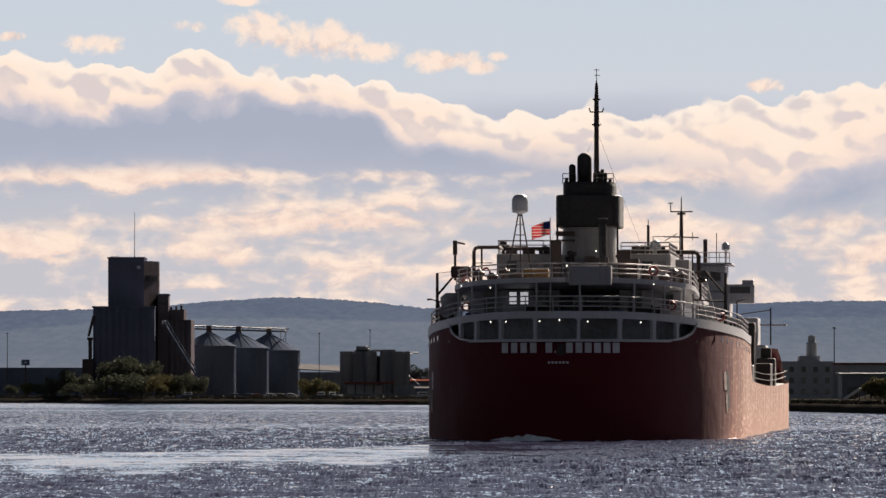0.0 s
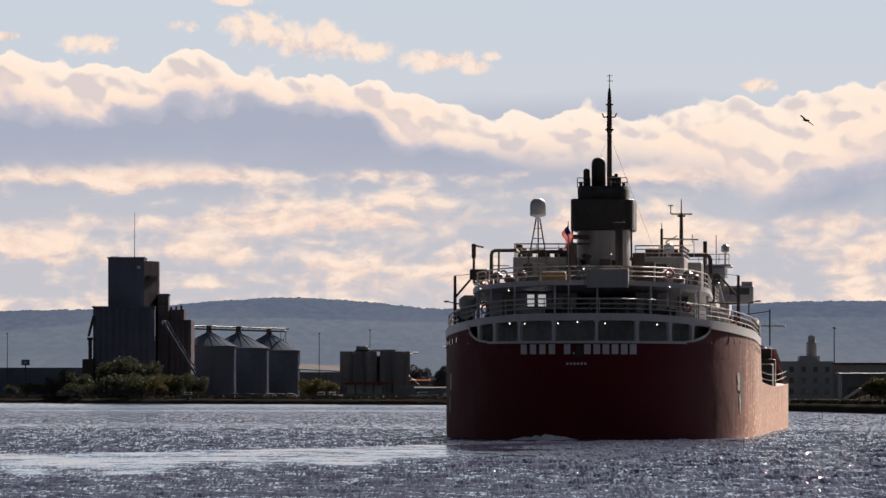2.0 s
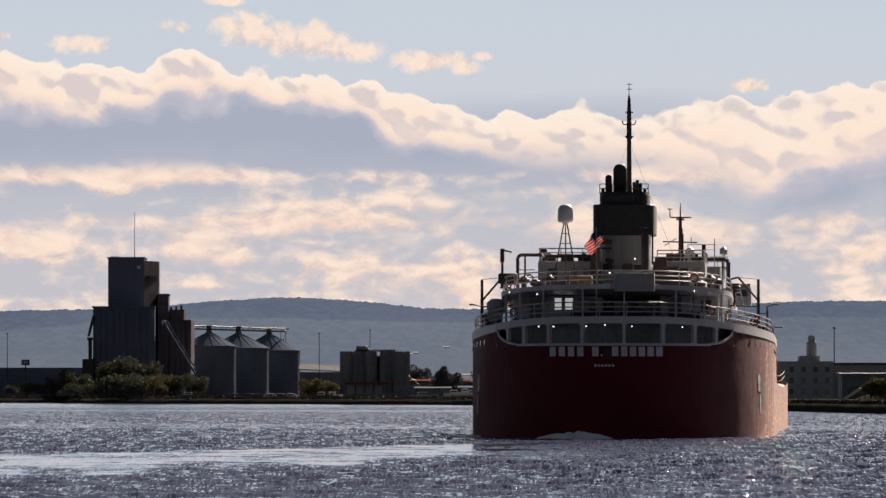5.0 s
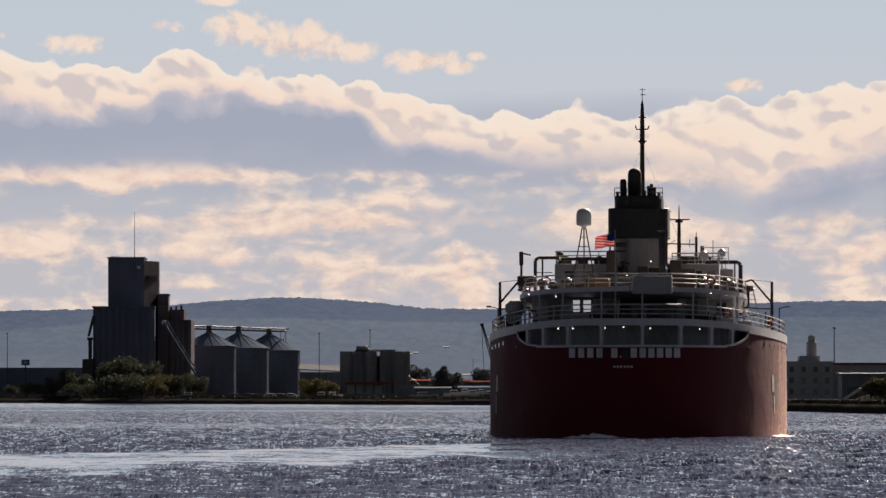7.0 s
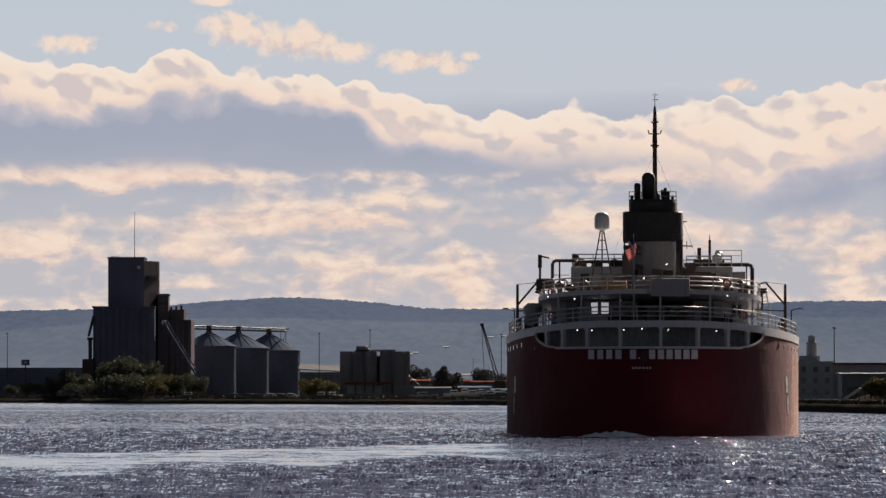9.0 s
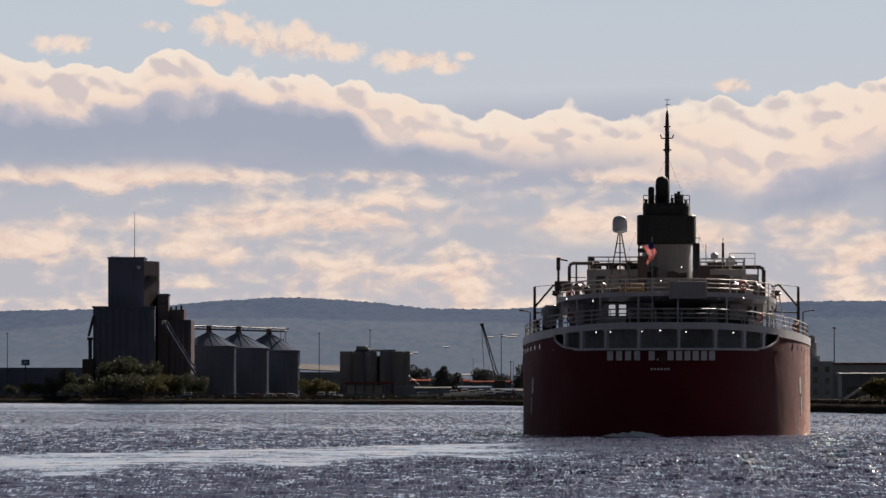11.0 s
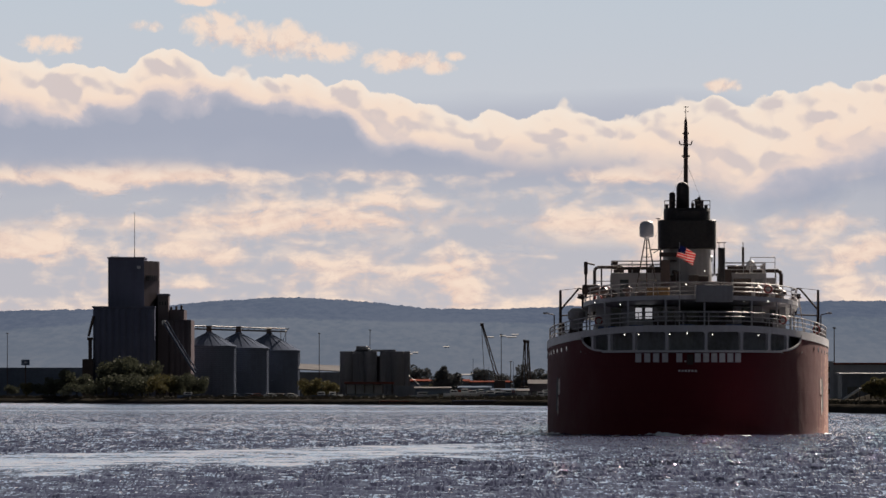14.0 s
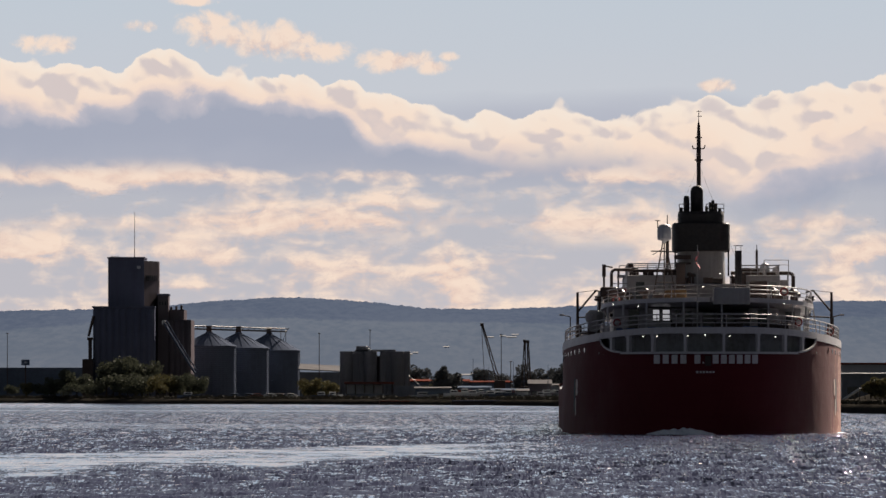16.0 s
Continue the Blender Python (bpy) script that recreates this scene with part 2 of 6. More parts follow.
def streak_cloud(name, dist, v0, v1, cover, size, seed, soft=0.24, ridges=()):
    """Broken stratocumulus seen edge-on: long streaks with sunlit tops and blue-grey undersides."""
    g = Graph(name)
    u, v = sheet_coords(g, dist)
    uv = g.join(g.math("ADD", u, seed), v, seed)
    body = g.noise(g.scaled(uv, (0.30 / size, 0.85 / size, 1)), 1.0, 5.0, 0.5, 0.35)
    above = g.noise(g.scaled(uv, (0.30 / size, 0.85 / size, 1), (0.02, -0.16, 0)), 1.0, 5.0, 0.5, 0.35)
    fine = g.noise(g.scaled(uv, (0.8, 1.2, 1)), 2.4, 6.0, 0.6, 0.4)
    dens = g.math("MULTIPLY_ADD", g.math("SUBTRACT", fine, 0.5), 0.40, body)
    for at, gain in ridges:      # long bright streaks at set heights
        off = g.math("DIVIDE", g.math("SUBTRACT", v, at), 0.13)
        dens = g.math("MULTIPLY_ADD", g.math("EXPONENT", g.math("MULTIPLY", g.math("MULTIPLY", off, off), -1.0)), gain, dens)
    band = g.math("MULTIPLY", g.smooth(v, v0 - 0.25, v0 + 0.2), g.smooth(v, v1 - 0.2, v1 + 0.3, 1.0, 0.0))
    alpha = g.math("MULTIPLY", g.smooth(dens, 1 - cover, 1 - cover + soft), band)
    lit = g.math("MULTIPLY_ADD", g.math("SUBTRACT", body, above), 2.2, g.math("MULTIPLY_ADD", fine, 1.1, 0.1))
    colour = g.ramp(lit, [(0.0, SHADE), (.35, (0.66, 0.60, 0.62)), (.55, WARM), (.8, CREAM), (1.0, CREAM)])
    return glow_sheet(g, colour, alpha)


def clear_sky(dist):
    """Pale blue sky above, blue-grey haze and distant cloud shade below."""
    g = Graph("pale_sky")
    u, v = sheet_coords(g, dist)
    soft = g.noise(g.join(g.math("MULTIPLY", u, 0.25), v), 0.8, 4.0, 0.5)
    vv = g.math("MULTIPLY_ADD", g.math("SUBTRACT", soft, 0.5), 0.9, v)
    col = g.ramp(g.math("DIVIDE", g.math("ADD", vv, 2.0), 9.0), [(0.0, (0.52, 0.62, 0.74)), (.22, (0.585, 0.645, 0.72)), (.40, (0.62, 0.65, 0.71)), (.48, (0.48, 0.50, 0.59)), (.55, (0.45, 0.47, 0.56)), (.62, (0.53, 0.54, 0.60)), (.80, (0.57, 0.555, 0.60)), (1.0, (0.62, 0.58, 0.6))])
    return glow_sheet(g, col, 1.0)


def puff_cloud(dist):
    """Small separate cumulus above the bank."""
    g = Graph("small_cumulus")
    u, v = sheet_coords(g, dist)
    uv = g.join(u, v, 3.0)
    warp = g.math("SUBTRACT", g.noise(uv, 1.9, 6.0, 0.6, 0.3), 0.5)
    dens = None
    for cu, cv, ru, rv in ((4.45, .42, .55, .26), (4.9, .66, .7, .26), (5.7, .72, .85, .34), (6.4, .92, .65, .22), (3.3, .45, .4, .13), (7.9, 1.08, .75, .22),
                           (8.5, 1.2, .4, .15), (1.7, .78, .6, .18), (.2, .65, .3, .1), (13.6, 1.52, .35, .14), (8.8, 1.0, .2, .1), (4.3, .02, .4, .1)):
        d = g.math("ADD", g.math("POWER", g.math("ABSOLUTE", g.math("DIVIDE", g.math("SUBTRACT", u, cu), ru)), 2.0),
                   g.math("POWER", g.math("ABSOLUTE", g.math("DIVIDE", g.math("SUBTRACT", v, cv), rv)), 2.0))
        d = g.math("SUBTRACT", 1.0, d)
        dens = d if dens is None else g.math("MAXIMUM", dens, d)
    dens = g.math("MULTIPLY_ADD", warp, 4.8, dens)
    alpha = g.math("MULTIPLY", g.smooth(dens, -0.15, 1.1), 0.95)
    lower = g.noise(g.join(g.math("SUBTRACT", u, .05), g.math("ADD", v, .1), 3.0), 1.6, 6.0, 0.6, 0.2)
    lit = g.math("MULTIPLY_ADD", g.math("SUBTRACT", g.math("ADD", warp, 0.5), lower), 2.4, 0.68)
    return glow_sheet(g, g.ramp(lit, [(0.0, SHADE), (.4, WARM), (.7, CREAM), (1.0, CREAM)]), alpha)


M_HULL = hull_paint()
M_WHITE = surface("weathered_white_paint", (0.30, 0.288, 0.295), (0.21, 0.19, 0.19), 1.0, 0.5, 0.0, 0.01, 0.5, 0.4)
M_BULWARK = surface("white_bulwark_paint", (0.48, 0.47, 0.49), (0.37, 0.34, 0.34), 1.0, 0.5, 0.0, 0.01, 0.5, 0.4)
M_GREY = surface("grey_deck_paint", (0.22, 0.23, 0.25), (0.12, 0.11, 0.10), 1.0, 0.6, 0.0, 0.01, 0.2)
M_BLACK = surface("black_funnel_paint", (0.010, 0.009, 0.011), (0.018, 0.015, 0.017), 1.0, 0.7, 0.0, 0.01, 0.4)
M_DARK = surface("dark_brown_steel", (0.035, 0.022, 0.02), (0.06, 0.036, 0.03), 0.6, 0.55, 0.2, 0.01, 0.3)
M_RAIL = surface("white_rail_paint", (0.42, 0.40, 0.40), (0.28, 0.25, 0.25), 0.5, 0.5, 0.0, 0.004)
M_RING = surface("red_lifebuoy", (0.28, 0.035, 0.03), (0.20, 0.04, 0.035), 0.4, 0.5)
M_YELLOW = surface("ochre_tarpaulin", (0.13, 0.07, 0.02), (0.08, 0.045, 0.018), 0.5, 0.7)
M_BLUE = surface("blue_locker_paint", (0.05, 0.09, 0.25), (0.05, 0.07, 0.14), 0.6, 0.6)
M_GLASS = surface("dark_window_glass", (0.02, 0.025, 0.03), (0.03, 0.035, 0.04), 1.0, 0.12, 0.0, 0.001)
M_DOME = surface("radome_white", (0.50, 0.51, 0.53), (0.42, 0.42, 0.44), 0.6, 0.45, 0.0, 0.002)
M_FOAM = surface("churned_foam", (0.80, 0.82, 0.86), (0.42, 0.46, 0.52), 0.8, 0.7, 0.0, 0.05)
M_LAMP = glow_surface("deck_lamp_glow", (1.0, 0.95, 0.85), 2.0)
M_CONC = surface("grey_concrete", (0.14, 0.148, 0.205), (0.105, 0.112, 0.155), 8.0, 0.85, 0.0, 0.05, 0.5)
M_BRICK = surface("brown_concrete", (0.135, 0.118, 0.132), (0.10, 0.088, 0.098), 8.0, 0.85, 0.0, 0.05, 0.5)
M_STEEL = surface("galvanised_steel", (0.128, 0.15, 0.205), (0.10, 0.115, 0.155), 6.0, 0.8, 0.0, 0.02, 0.4)
M_EARTH = surface("shore_earth", (0.032, 0.030, 0.028), (0.048, 0.043, 0.036), 6.0, 0.9, 0.0, 0.2)
M_ROOF = surface("pale_metal_roof", (0.17, 0.165, 0.17), (0.12, 0.115, 0.12), 5.0, 0.85, 0.0, 0.02)
M_SHED = surface("dark_shed_cladding", (0.16, 0.17, 0.20), (0.11, 0.117, 0.135), 5.0, 0.7, 0.0, 0.02, 0.5)


# ---- mesh helpers ----
def quad_faces(bm, rings, closed=False):
    """Faces between rows of vertices."""
    for r0, r1 in zip(rings, rings[1:]):
        n = len(r0)
        for i in range(n if closed else n - 1):
            j = (i + 1) % n
            bm.faces.new((r0[i], r0[j], r1[j], r1[i]))


def box(bm, x0, x1, y0, y1, z0, z1, bevel=0.0):
    made = bmesh.ops.create_cube(bm, size=1.0)["verts"]
    for v in made:
        v.co = Vector((x0 + (v.co.x + 0.5) * (x1 - x0), y0 + (v.co.y + 0.5) * (y1 - y0), z0 + (v.co.z + 0.5) * (z1 - z0)))
    if bevel:
        edges = list({e for v in made for e in v.link_edges})
        bmesh.ops.bevel(bm, geom=edges, offset=bevel, segments=2, affect="EDGES", profile=0.5)


def rod(bm, p, q, r, r2=None, n=8):
    """A round bar from p to q."""
    p, q = Vector(p), Vector(q)
    d = (q - p).normalized()
    side = d.orthogonal().normalized()
    up = d.cross(side)
    rings = []
    for c, rad in ((p, r), (q, r if r2 is None else r2)):
        rings.append([bm.verts.new(c + rad * (math.cos(2 * math.pi * i / n) * side + math.sin(2 * math.pi * i / n) * up)) for i in range(n)])
    quad_faces(bm, rings, True)
    bm.faces.new(rings[0][::-1])
    bm.faces.new(rings[1])


def pipe(bm, points, r, n=8):
    for p, q in zip(points, points[1:]):
        rod(bm, p, q, r, n=n)


def lathe(bm, x, y, profile, n=20, sx=1.0, sy=1.0):
    """A turned body about an upright axis; profile: (radius, height) from the bottom up."""
    rings = [[bm.verts.new((x + sx * r * math.cos(2 * math.pi * i / n), y + sy * r * math.sin(2 * math.pi * i / n), z)) for i in range(n)]
             for r, z in profile]
    quad_faces(bm, rings, True)
    bm.faces.new(rings[0][::-1])
    bm.faces.new(rings[-1])


def slab(bm, outline, z0, z1):
    """A flat plate with this outline (anticlockwise)."""
    lo = [bm.verts.new((x, y, z0)) for x, y in outline]
    hi = [bm.verts.new((x, y, z1)) for x, y in outline]
    quad_faces(bm, [lo, hi], True)
    bm.faces.new(lo[::-1])
    bm.faces.new(hi)


def part(name, bm, material, parent=None, label="", smooth=False):
    """Links a bmesh as one mesh object under a thing or a part."""
    bmesh.ops.recalc_face_normals(bm, faces=bm.faces)
    me = bpy.data.meshes.new(name)
    bm.to_mesh(me)
    bm.free()
    if smooth:
        for p in me.polygons:
            p.use_smooth = True
    me.materials.append(material)
    ob = new(name, me)
    if parent is not None:
        ob.parent = parent
    if label:
        tagged(ob, label)
    return ob


def thing(name, label, category, at=(0, 0, 0), group="", turn=0.0):
    ob = new(name)
    ob.empty_display_size = 0.5
    ob.matrix_basis = pose(*at, 0, 0, turn)
    return tagged(ob, label, category, group)


def mesh_thing(name, bm, material, label, category, kind="", group="", smooth=False):
    return tagged(part(name, bm, material, None, "", smooth), label, category, group, kind)


# ---- water: one sheet to the far shore and beyond ----
def build_water():
    rows = [-600.0, -150.0, 0.0, 60.0, 120.0, 150.0]
    while rows[-1] < 3300:
        rows.append(rows[-1] + 0.34 * (rows[-1] / 200.0) ** 1.5)
    rows += [4000.0, 4990.0]
    fine = np.linspace(-0.082, 0.082, 420)
    tans = np.concatenate([[-12.0, -3.0, -1.0, -0.4, -0.2, -0.12], fine, [0.12, 0.2, 0.4, 1.0, 3.0, 12.0]])
    d = np.array(rows)[:, None] + 0 * tans[None, :]
    x = np.maximum(d, 60.0) * tans[None, :]
    z = np.zeros_like(d)
    rng = np.random.RandomState(4)
    swell = 0.55 + 0.45 * np.sin(x * 0.045 + 1.0) * np.sin(d * 0.021 + 0.7)
    # the ship's smooth wake lane, which runs from the left foreground to her stern
    wob = 7.0 * np.sin(x * 0.21 + 1.0) + 5.0 * np.sin(x * 0.53 + d * 0.02) + 4.0 * np.sin(x * 1.3 + d * 0.05)
    upper = 366.0 + 2.9 * (x + 22.0) + 0.5 * wob
    lower = 248.0 + 2.0 * (x + 22.0) + 2.2 * wob
    lane = np.clip((upper - d) / 5.0, 0, 1) * np.clip((d - lower) / 46.0, 0, 1) * np.clip((20.0 - x) / 17.0, 0, 1)
    lane = lane * (0.88 + 0.12 * np.sin(d * 0.11 + 3.0 * np.sin(x * 0.31) + 2.0 * np.sin(x * 0.12 + d * 0.03)))
    streaks = np.clip(np.sin(d * 0.021 + x * 0.012) + np.sin(d * 0.009 + 2 + x * 0.01) - 0.6, 0, 1) * (d > 520)
    calm = np.clip(lane + 0.55 * streaks + 0.55 * np.clip((d - 1500.0) / 300.0, 0, 1), 0, 1)
    # the water that her screw and sides have stirred up, to starboard of the wake and along its upper edge
    chop = np.clip((x - 1.0 - 0.02 * (d - 250.0)) / 9.0, 0, 1) * np.clip((640.0 - d) / 160.0, 0, 1)
    chop = np.maximum(chop, 0.9 * np.exp(-((d - upper - 14.0) / 16.0) ** 2) * np.clip((x + 9.0) / 9.0, 0, 1) * np.clip((20.0 - x) / 6.0, 0, 1))
    amp = 1.0 - 0.95 * np.clip(calm * 1.15, 0, 1)
    amp *= (0.6 + 0.4 * swell)
    for i in range(70):
        length = 0.45 * (6.0 / 0.45) ** (rng.rand() ** 1.4)
        ang = rng.normal(-0.9, 0.75)
        k = 2 * math.pi / length
        a = 0.0062 * length ** 0.8
        ph = k * (x * math.cos(ang) + d * math.sin(ang)) + rng.rand() * 6.28
        near = np.clip(1.6 - (np.abs(d) / 200.0) ** 1.5 * 0.34 * 2.5 / length * 0.5, 0, 1)
        z += a * near * (np.sin(ph) + 0.35 * np.sin(2 * ph + 0.5))
    z *= amp
    z[(d < 100) | (d > 3200)] = 0.0
    z[np.abs(x) > 0.1 * np.maximum(d, 60)] = 0.0
    nr, nc = d.shape
    co = np.stack([x, d, z], -1).reshape(-1, 3)
    idx = np.arange(nr * nc).reshape(nr, nc)
    faces = np.stack([idx[:-1, :-1], idx[:-1, 1:], idx[1:, 1:], idx[1:, :-1]], -1).reshape(-1, 4)
    me = bpy.data.meshes.new("water")
    me.vertices.add(len(co))
    me.vertices.foreach_set("co", co.ravel())
    me.loops.add(faces.size)
    me.loops.foreach_set("vertex_index", faces.ravel())
    me.polygons.add(len(faces))
    me.polygons.foreach_set("loop_start", np.arange(len(faces)) * 4)
    me.polygons.foreach_set("use_smooth", np.ones(len(faces), bool))
    me.update(calc_edges=True)
    me.attributes.new("calm", "FLOAT", "POINT").data.foreach_set("value", calm.ravel())
    me.attributes.new("chop", "FLOAT", "POINT").data.foreach_set("value", chop.ravel())
    me.materials.append(water_surface())
    return tagged(new("water", me), "wind-rippled blue-grey harbour water with sun glitter", "water", "", "structure")


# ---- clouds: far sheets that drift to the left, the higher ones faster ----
def build_sheet(name, dist, material, u0, u1, v0, v1, label):
    k = dist / FOCAL
    bm = bmesh.new()
    vs = [bm.verts.new(((u - 784) * k, 0, EYE + (698 - v) * k)) for u, v in ((u0, v1), (u1, v1), (u1, v0), (u0, v0))]
    bm.faces.new(vs)
    ob = mesh_thing(name, bm, material, label, "cloud", "structure")
    ob.location.y = dist
    return ob


CREST_AT = (-200, 0, 165, 300, 400, 520, 620, 760, 900, 1100, 1340, 1420, 1568, 1800)
CREST_UP = (52.5, 53.8, 56.5, 58.6, 61.0, 62.4, 61.2, 57.6, 56.0, 57.3, 61.2, 61.6, 60.2, 58.0)


def hill_height(x, y):
    """The wooded ridge behind the harbour."""
    u = 784 + x * FOCAL / y
    crest = float(np.interp(u, CREST_AT, CREST_UP))
    rise = min(max((y - 3150) / 1350.0, 0.0), 1.0)
    return 3.0 + crest * (rise * rise * (3 - 2 * rise)) + 1.6 * math.sin(x * 0.03 + y * 0.011) * rise


def build_hills():
    g = Graph("wooded_hillside")
    co = g.coords()
    wood = g.noise(g.scaled(co, (1, 0.10, 2.2)), 0.16, 6.0, 0.7)
    big = g.noise(g.scaled(co, (1, 0.3, 1)), 0.008, 3.0)
    mask = g.math("ADD", g.math("MULTIPLY", wood, 0.6), g.math("MULTIPLY", big, 0.4))
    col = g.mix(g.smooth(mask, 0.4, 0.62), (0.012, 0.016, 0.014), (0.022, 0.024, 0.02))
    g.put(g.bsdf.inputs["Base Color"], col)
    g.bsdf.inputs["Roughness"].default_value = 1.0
    painted_haze = g.mix(g.smooth(mask, 0.38, 0.64), (0.100, 0.124, 0.182), (0.132, 0.156, 0.212))
    painted_haze = g.mix(g.smooth(g.split(co)[2], 0.0, 60.0, 0.7, 0.0), painted_haze, (0.155, 0.170, 0.215))   # distance haze painted in as glow, paler towards the foot
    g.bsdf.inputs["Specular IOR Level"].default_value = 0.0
    g.put(g.bsdf.inputs["Emission Color"], painted_haze)
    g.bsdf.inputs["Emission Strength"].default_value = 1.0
    bm = bmesh.new()
    rows = []
    for j in range(34):
        y = 3100 + 1500 * j / 33.0
        rows.append([])
        for i in range(700):
            x = (-0.09 + 0.18 * i / 699.0) * y
            z = hill_height(x, y)
            if j > 20:
                z += (noise.noise((x * 0.07, y * 0.05, 0)) + 0.6 * noise.noise((x * 0.21, y * 0.11, 3)) + 0.7 * noise.noise((x * 0.55, y * 0.2, 7))) * 0.95
            rows[-1].append(bm.verts.new((x, y, z)))
    quad_faces(bm, rows)
    back = [bm.verts.new((v.co.x * 1.02, 4680, 0)) for v in rows[-1]]
    quad_faces(bm, [rows[-1], back])
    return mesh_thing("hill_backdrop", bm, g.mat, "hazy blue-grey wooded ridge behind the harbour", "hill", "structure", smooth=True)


SHORE = ((-1500, 2700), (-190, 2580), (-90, 2300), (-20, 2060), (15, 1950), (40, 1700), (62, 1330), (72, 1060), (120, 900), (900, 700))


def build_ground():
    bm = bmesh.new()
    pts = []
    for (x0, y0), (x1, y1) in zip(SHORE, SHORE[1:]):
        n = max(2, int(math.hypot(x1 - x0, y1 - y0) / 12))
        pts += [(x0 + (x1 - x0) * i / n, y0 + (y1 - y0) * i / n) for i in range(n)]
    pts.append(SHORE[-1])
    rows = [[], [], [], []]
    for i, (x, y) in enumerate(pts):
        w = noise.noise((x * 0.05, y * 0.05, 0))
        for k, (back, z) in enumerate(((0, -0.5), (3 + w, 1.1 + 0.3 * w), (14, 1.9 + 0.4 * w), (40, 2.2))):
            rows[k].append(bm.verts.new((x + back * 0.15, y + back, z)))
    rows.append([bm.verts.new((x * 4.0, max(y + 40, 3300), 2.6)) for x, y in pts])
    quad_faces(bm, rows)
    return mesh_thing("ground", bm, M_EARTH, "low earth shore of the far harbour bank", "ground", "structure", smooth=True)


water = build_water()
ground = build_ground()
hills = build_hills()
sky_sheet = build_sheet("sky_backdrop", 4900, clear_sky(4900), -6000, 7500, -700, 760, "pale blue sky behind the clouds")
CLOUDS = [
    (build_sheet("cloud_layer_low", 4860, streak_cloud("low_stratocumulus", 4860, 4.0, 5.6, 0.59, 0.55, 11.0), -200, 1900, 340, 640, "low sunlit streaks of cloud above the ridge"), 26),
    (build_sheet("cloud_layer_middle", 4850, streak_cloud("middle_stratocumulus", 4850, 2.95, 4.2, 0.56, 0.7, 4.0, ridges=((3.1, 0.13), (3.95, 0.08))), -200, 1900, 240, 460, "broken cloud with warm tops"), 34),
    (build_sheet("cloud_bank", 4840, bank_cloud(4840), -200, 1900, 40, 460, "long cumulus bank with cream tops and blue-grey base"), 56),
    (build_sheet("cloud_puffs", 4830, puff_cloud(4830), -200, 1900, -120, 220, "small separate cream cumulus clouds"), 86),
]


# ---- the ship: a lake freighter, built stern at y = 0, bow towards +y, starboard +x ----
BEAM, ROUND, AFT, POOP = 11.45, 32.0, -1.5, 46.0


def half_beam(a):
    if a < AFT + ROUND:
        return BEAM * math.sqrt(max(0.0, 1 - ((AFT + ROUND - a) / ROUND) ** 2))
    if a > 170:
        return BEAM * max(0.0, 1 - ((a - 170) / 63.0) ** 3)
    return BEAM


def poop_top(a):
    return 7.4 + 1.5 * math.exp(-(max(a, 0.0) / 24.0) ** 1.3)


def main_deck(a):
    return 3.9 + 0.9 * ((a - 110) / 100.0) ** 2


def stations():
    """Half of the deck line from the stern to the stem: (half-breadth, distance forward)."""
    out = [(BEAM * math.sin(radians(p)), AFT + ROUND * (1 - math.cos(radians(p)))) for p in range(0, 90, 2)]
    out += [(BEAM, a) for a in (31, 35, 39, 43, POOP)]
    return out


def fore_stations():
    return [(half_beam(a), a) for a in [POOP, 49, 52, 58] + list(range(66, 197, 10)) + list(range(200, 234, 3)) + [233]]


def both_sides(half):
    return [(-b, a) for b, a in reversed(half)] + [(b, a) for b, a in half[1:]] if half[0][0] < 0.01 else [(-b, a) for b, a in reversed(half)] + list(half)


def raked(b, a, z):
    """A point of the shell: below the deck the stern draws in forward."""
    k = max(0.0, 1 - max(z, 0.0) / 8.9)
    return (b, a + 1.9 * k ** 1.5 * max(0.0, 1 - (a - AFT) / 22.0), z)


WIN = 8.55       # half-width of the row of stern openings


def red_top(b, a):
    z = poop_top(a)
    t = min(max((abs(b) - (WIN - 0.9)) / 1.1, 0.0), 1.0)
    low = 6.92
    return low + (z - 0.62 - low) * (t * t * (3 - 2 * t))


ship = thing("cargo_ship", "oxide-red lake freighter with white cabins under way", "cargo ship")


def build_hull():
    line = both_sides(stations())
    bm = bmesh.new()
    cols = []
    for b, a in line:
        top = red_top(b, a)
        cols.append([bm.verts.new(raked(b, a, -1.2 + (top + 1.2) * t)) for t in (0, .15, .3, .45, .6, .75, .88, 1)])
    quad_faces(bm, cols)
    fore = fore_stations()
    for side in (-1, 1):
        cols = []
        for b, a in fore:
            step = min(max((a - POOP) / 6.0, 0), 1)
            top = (1 - step) ** 2 * (poop_top(a) - 0.62 - main_deck(a)) + main_deck(a)
            if a > 196:
                top += 3.0 * min((a - 196) / 6.0, 1)
            cols.append([bm.verts.new((side * b, a, -1.2 + (top + 1.2) * t)) for t in (0, .25, .5, .75, 1)])
        quad_faces(bm, cols)
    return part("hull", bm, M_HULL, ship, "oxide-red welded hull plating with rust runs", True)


def build_white_band():
    """The white strake round the poop, above the stern openings and along both sides."""
    bm = bmesh.new()
    line = both_sides(stations())
    rows = [[], [], [], []]
    for b, a in line:
        z = poop_top(a)
        lo = z - 0.5 if abs(b) < WIN else red_top(b, a)
        k = 0.05
        n = Vector((b / BEAM ** 2, -(AFT + ROUND - min(a, AFT + ROUND)) / ROUND ** 2)).normalized()
        for r, (off, zz) in zip(rows, ((k, lo), (k, z), (-0.25, z), (-0.25, lo))):
            r.append(bm.verts.new((b + n.x * off, a + n.y * off, zz)))
    quad_faces(bm, rows + [rows[0]])
    return part("bulwark", bm, M_BULWARK, ship, "white-painted bulwark strake")


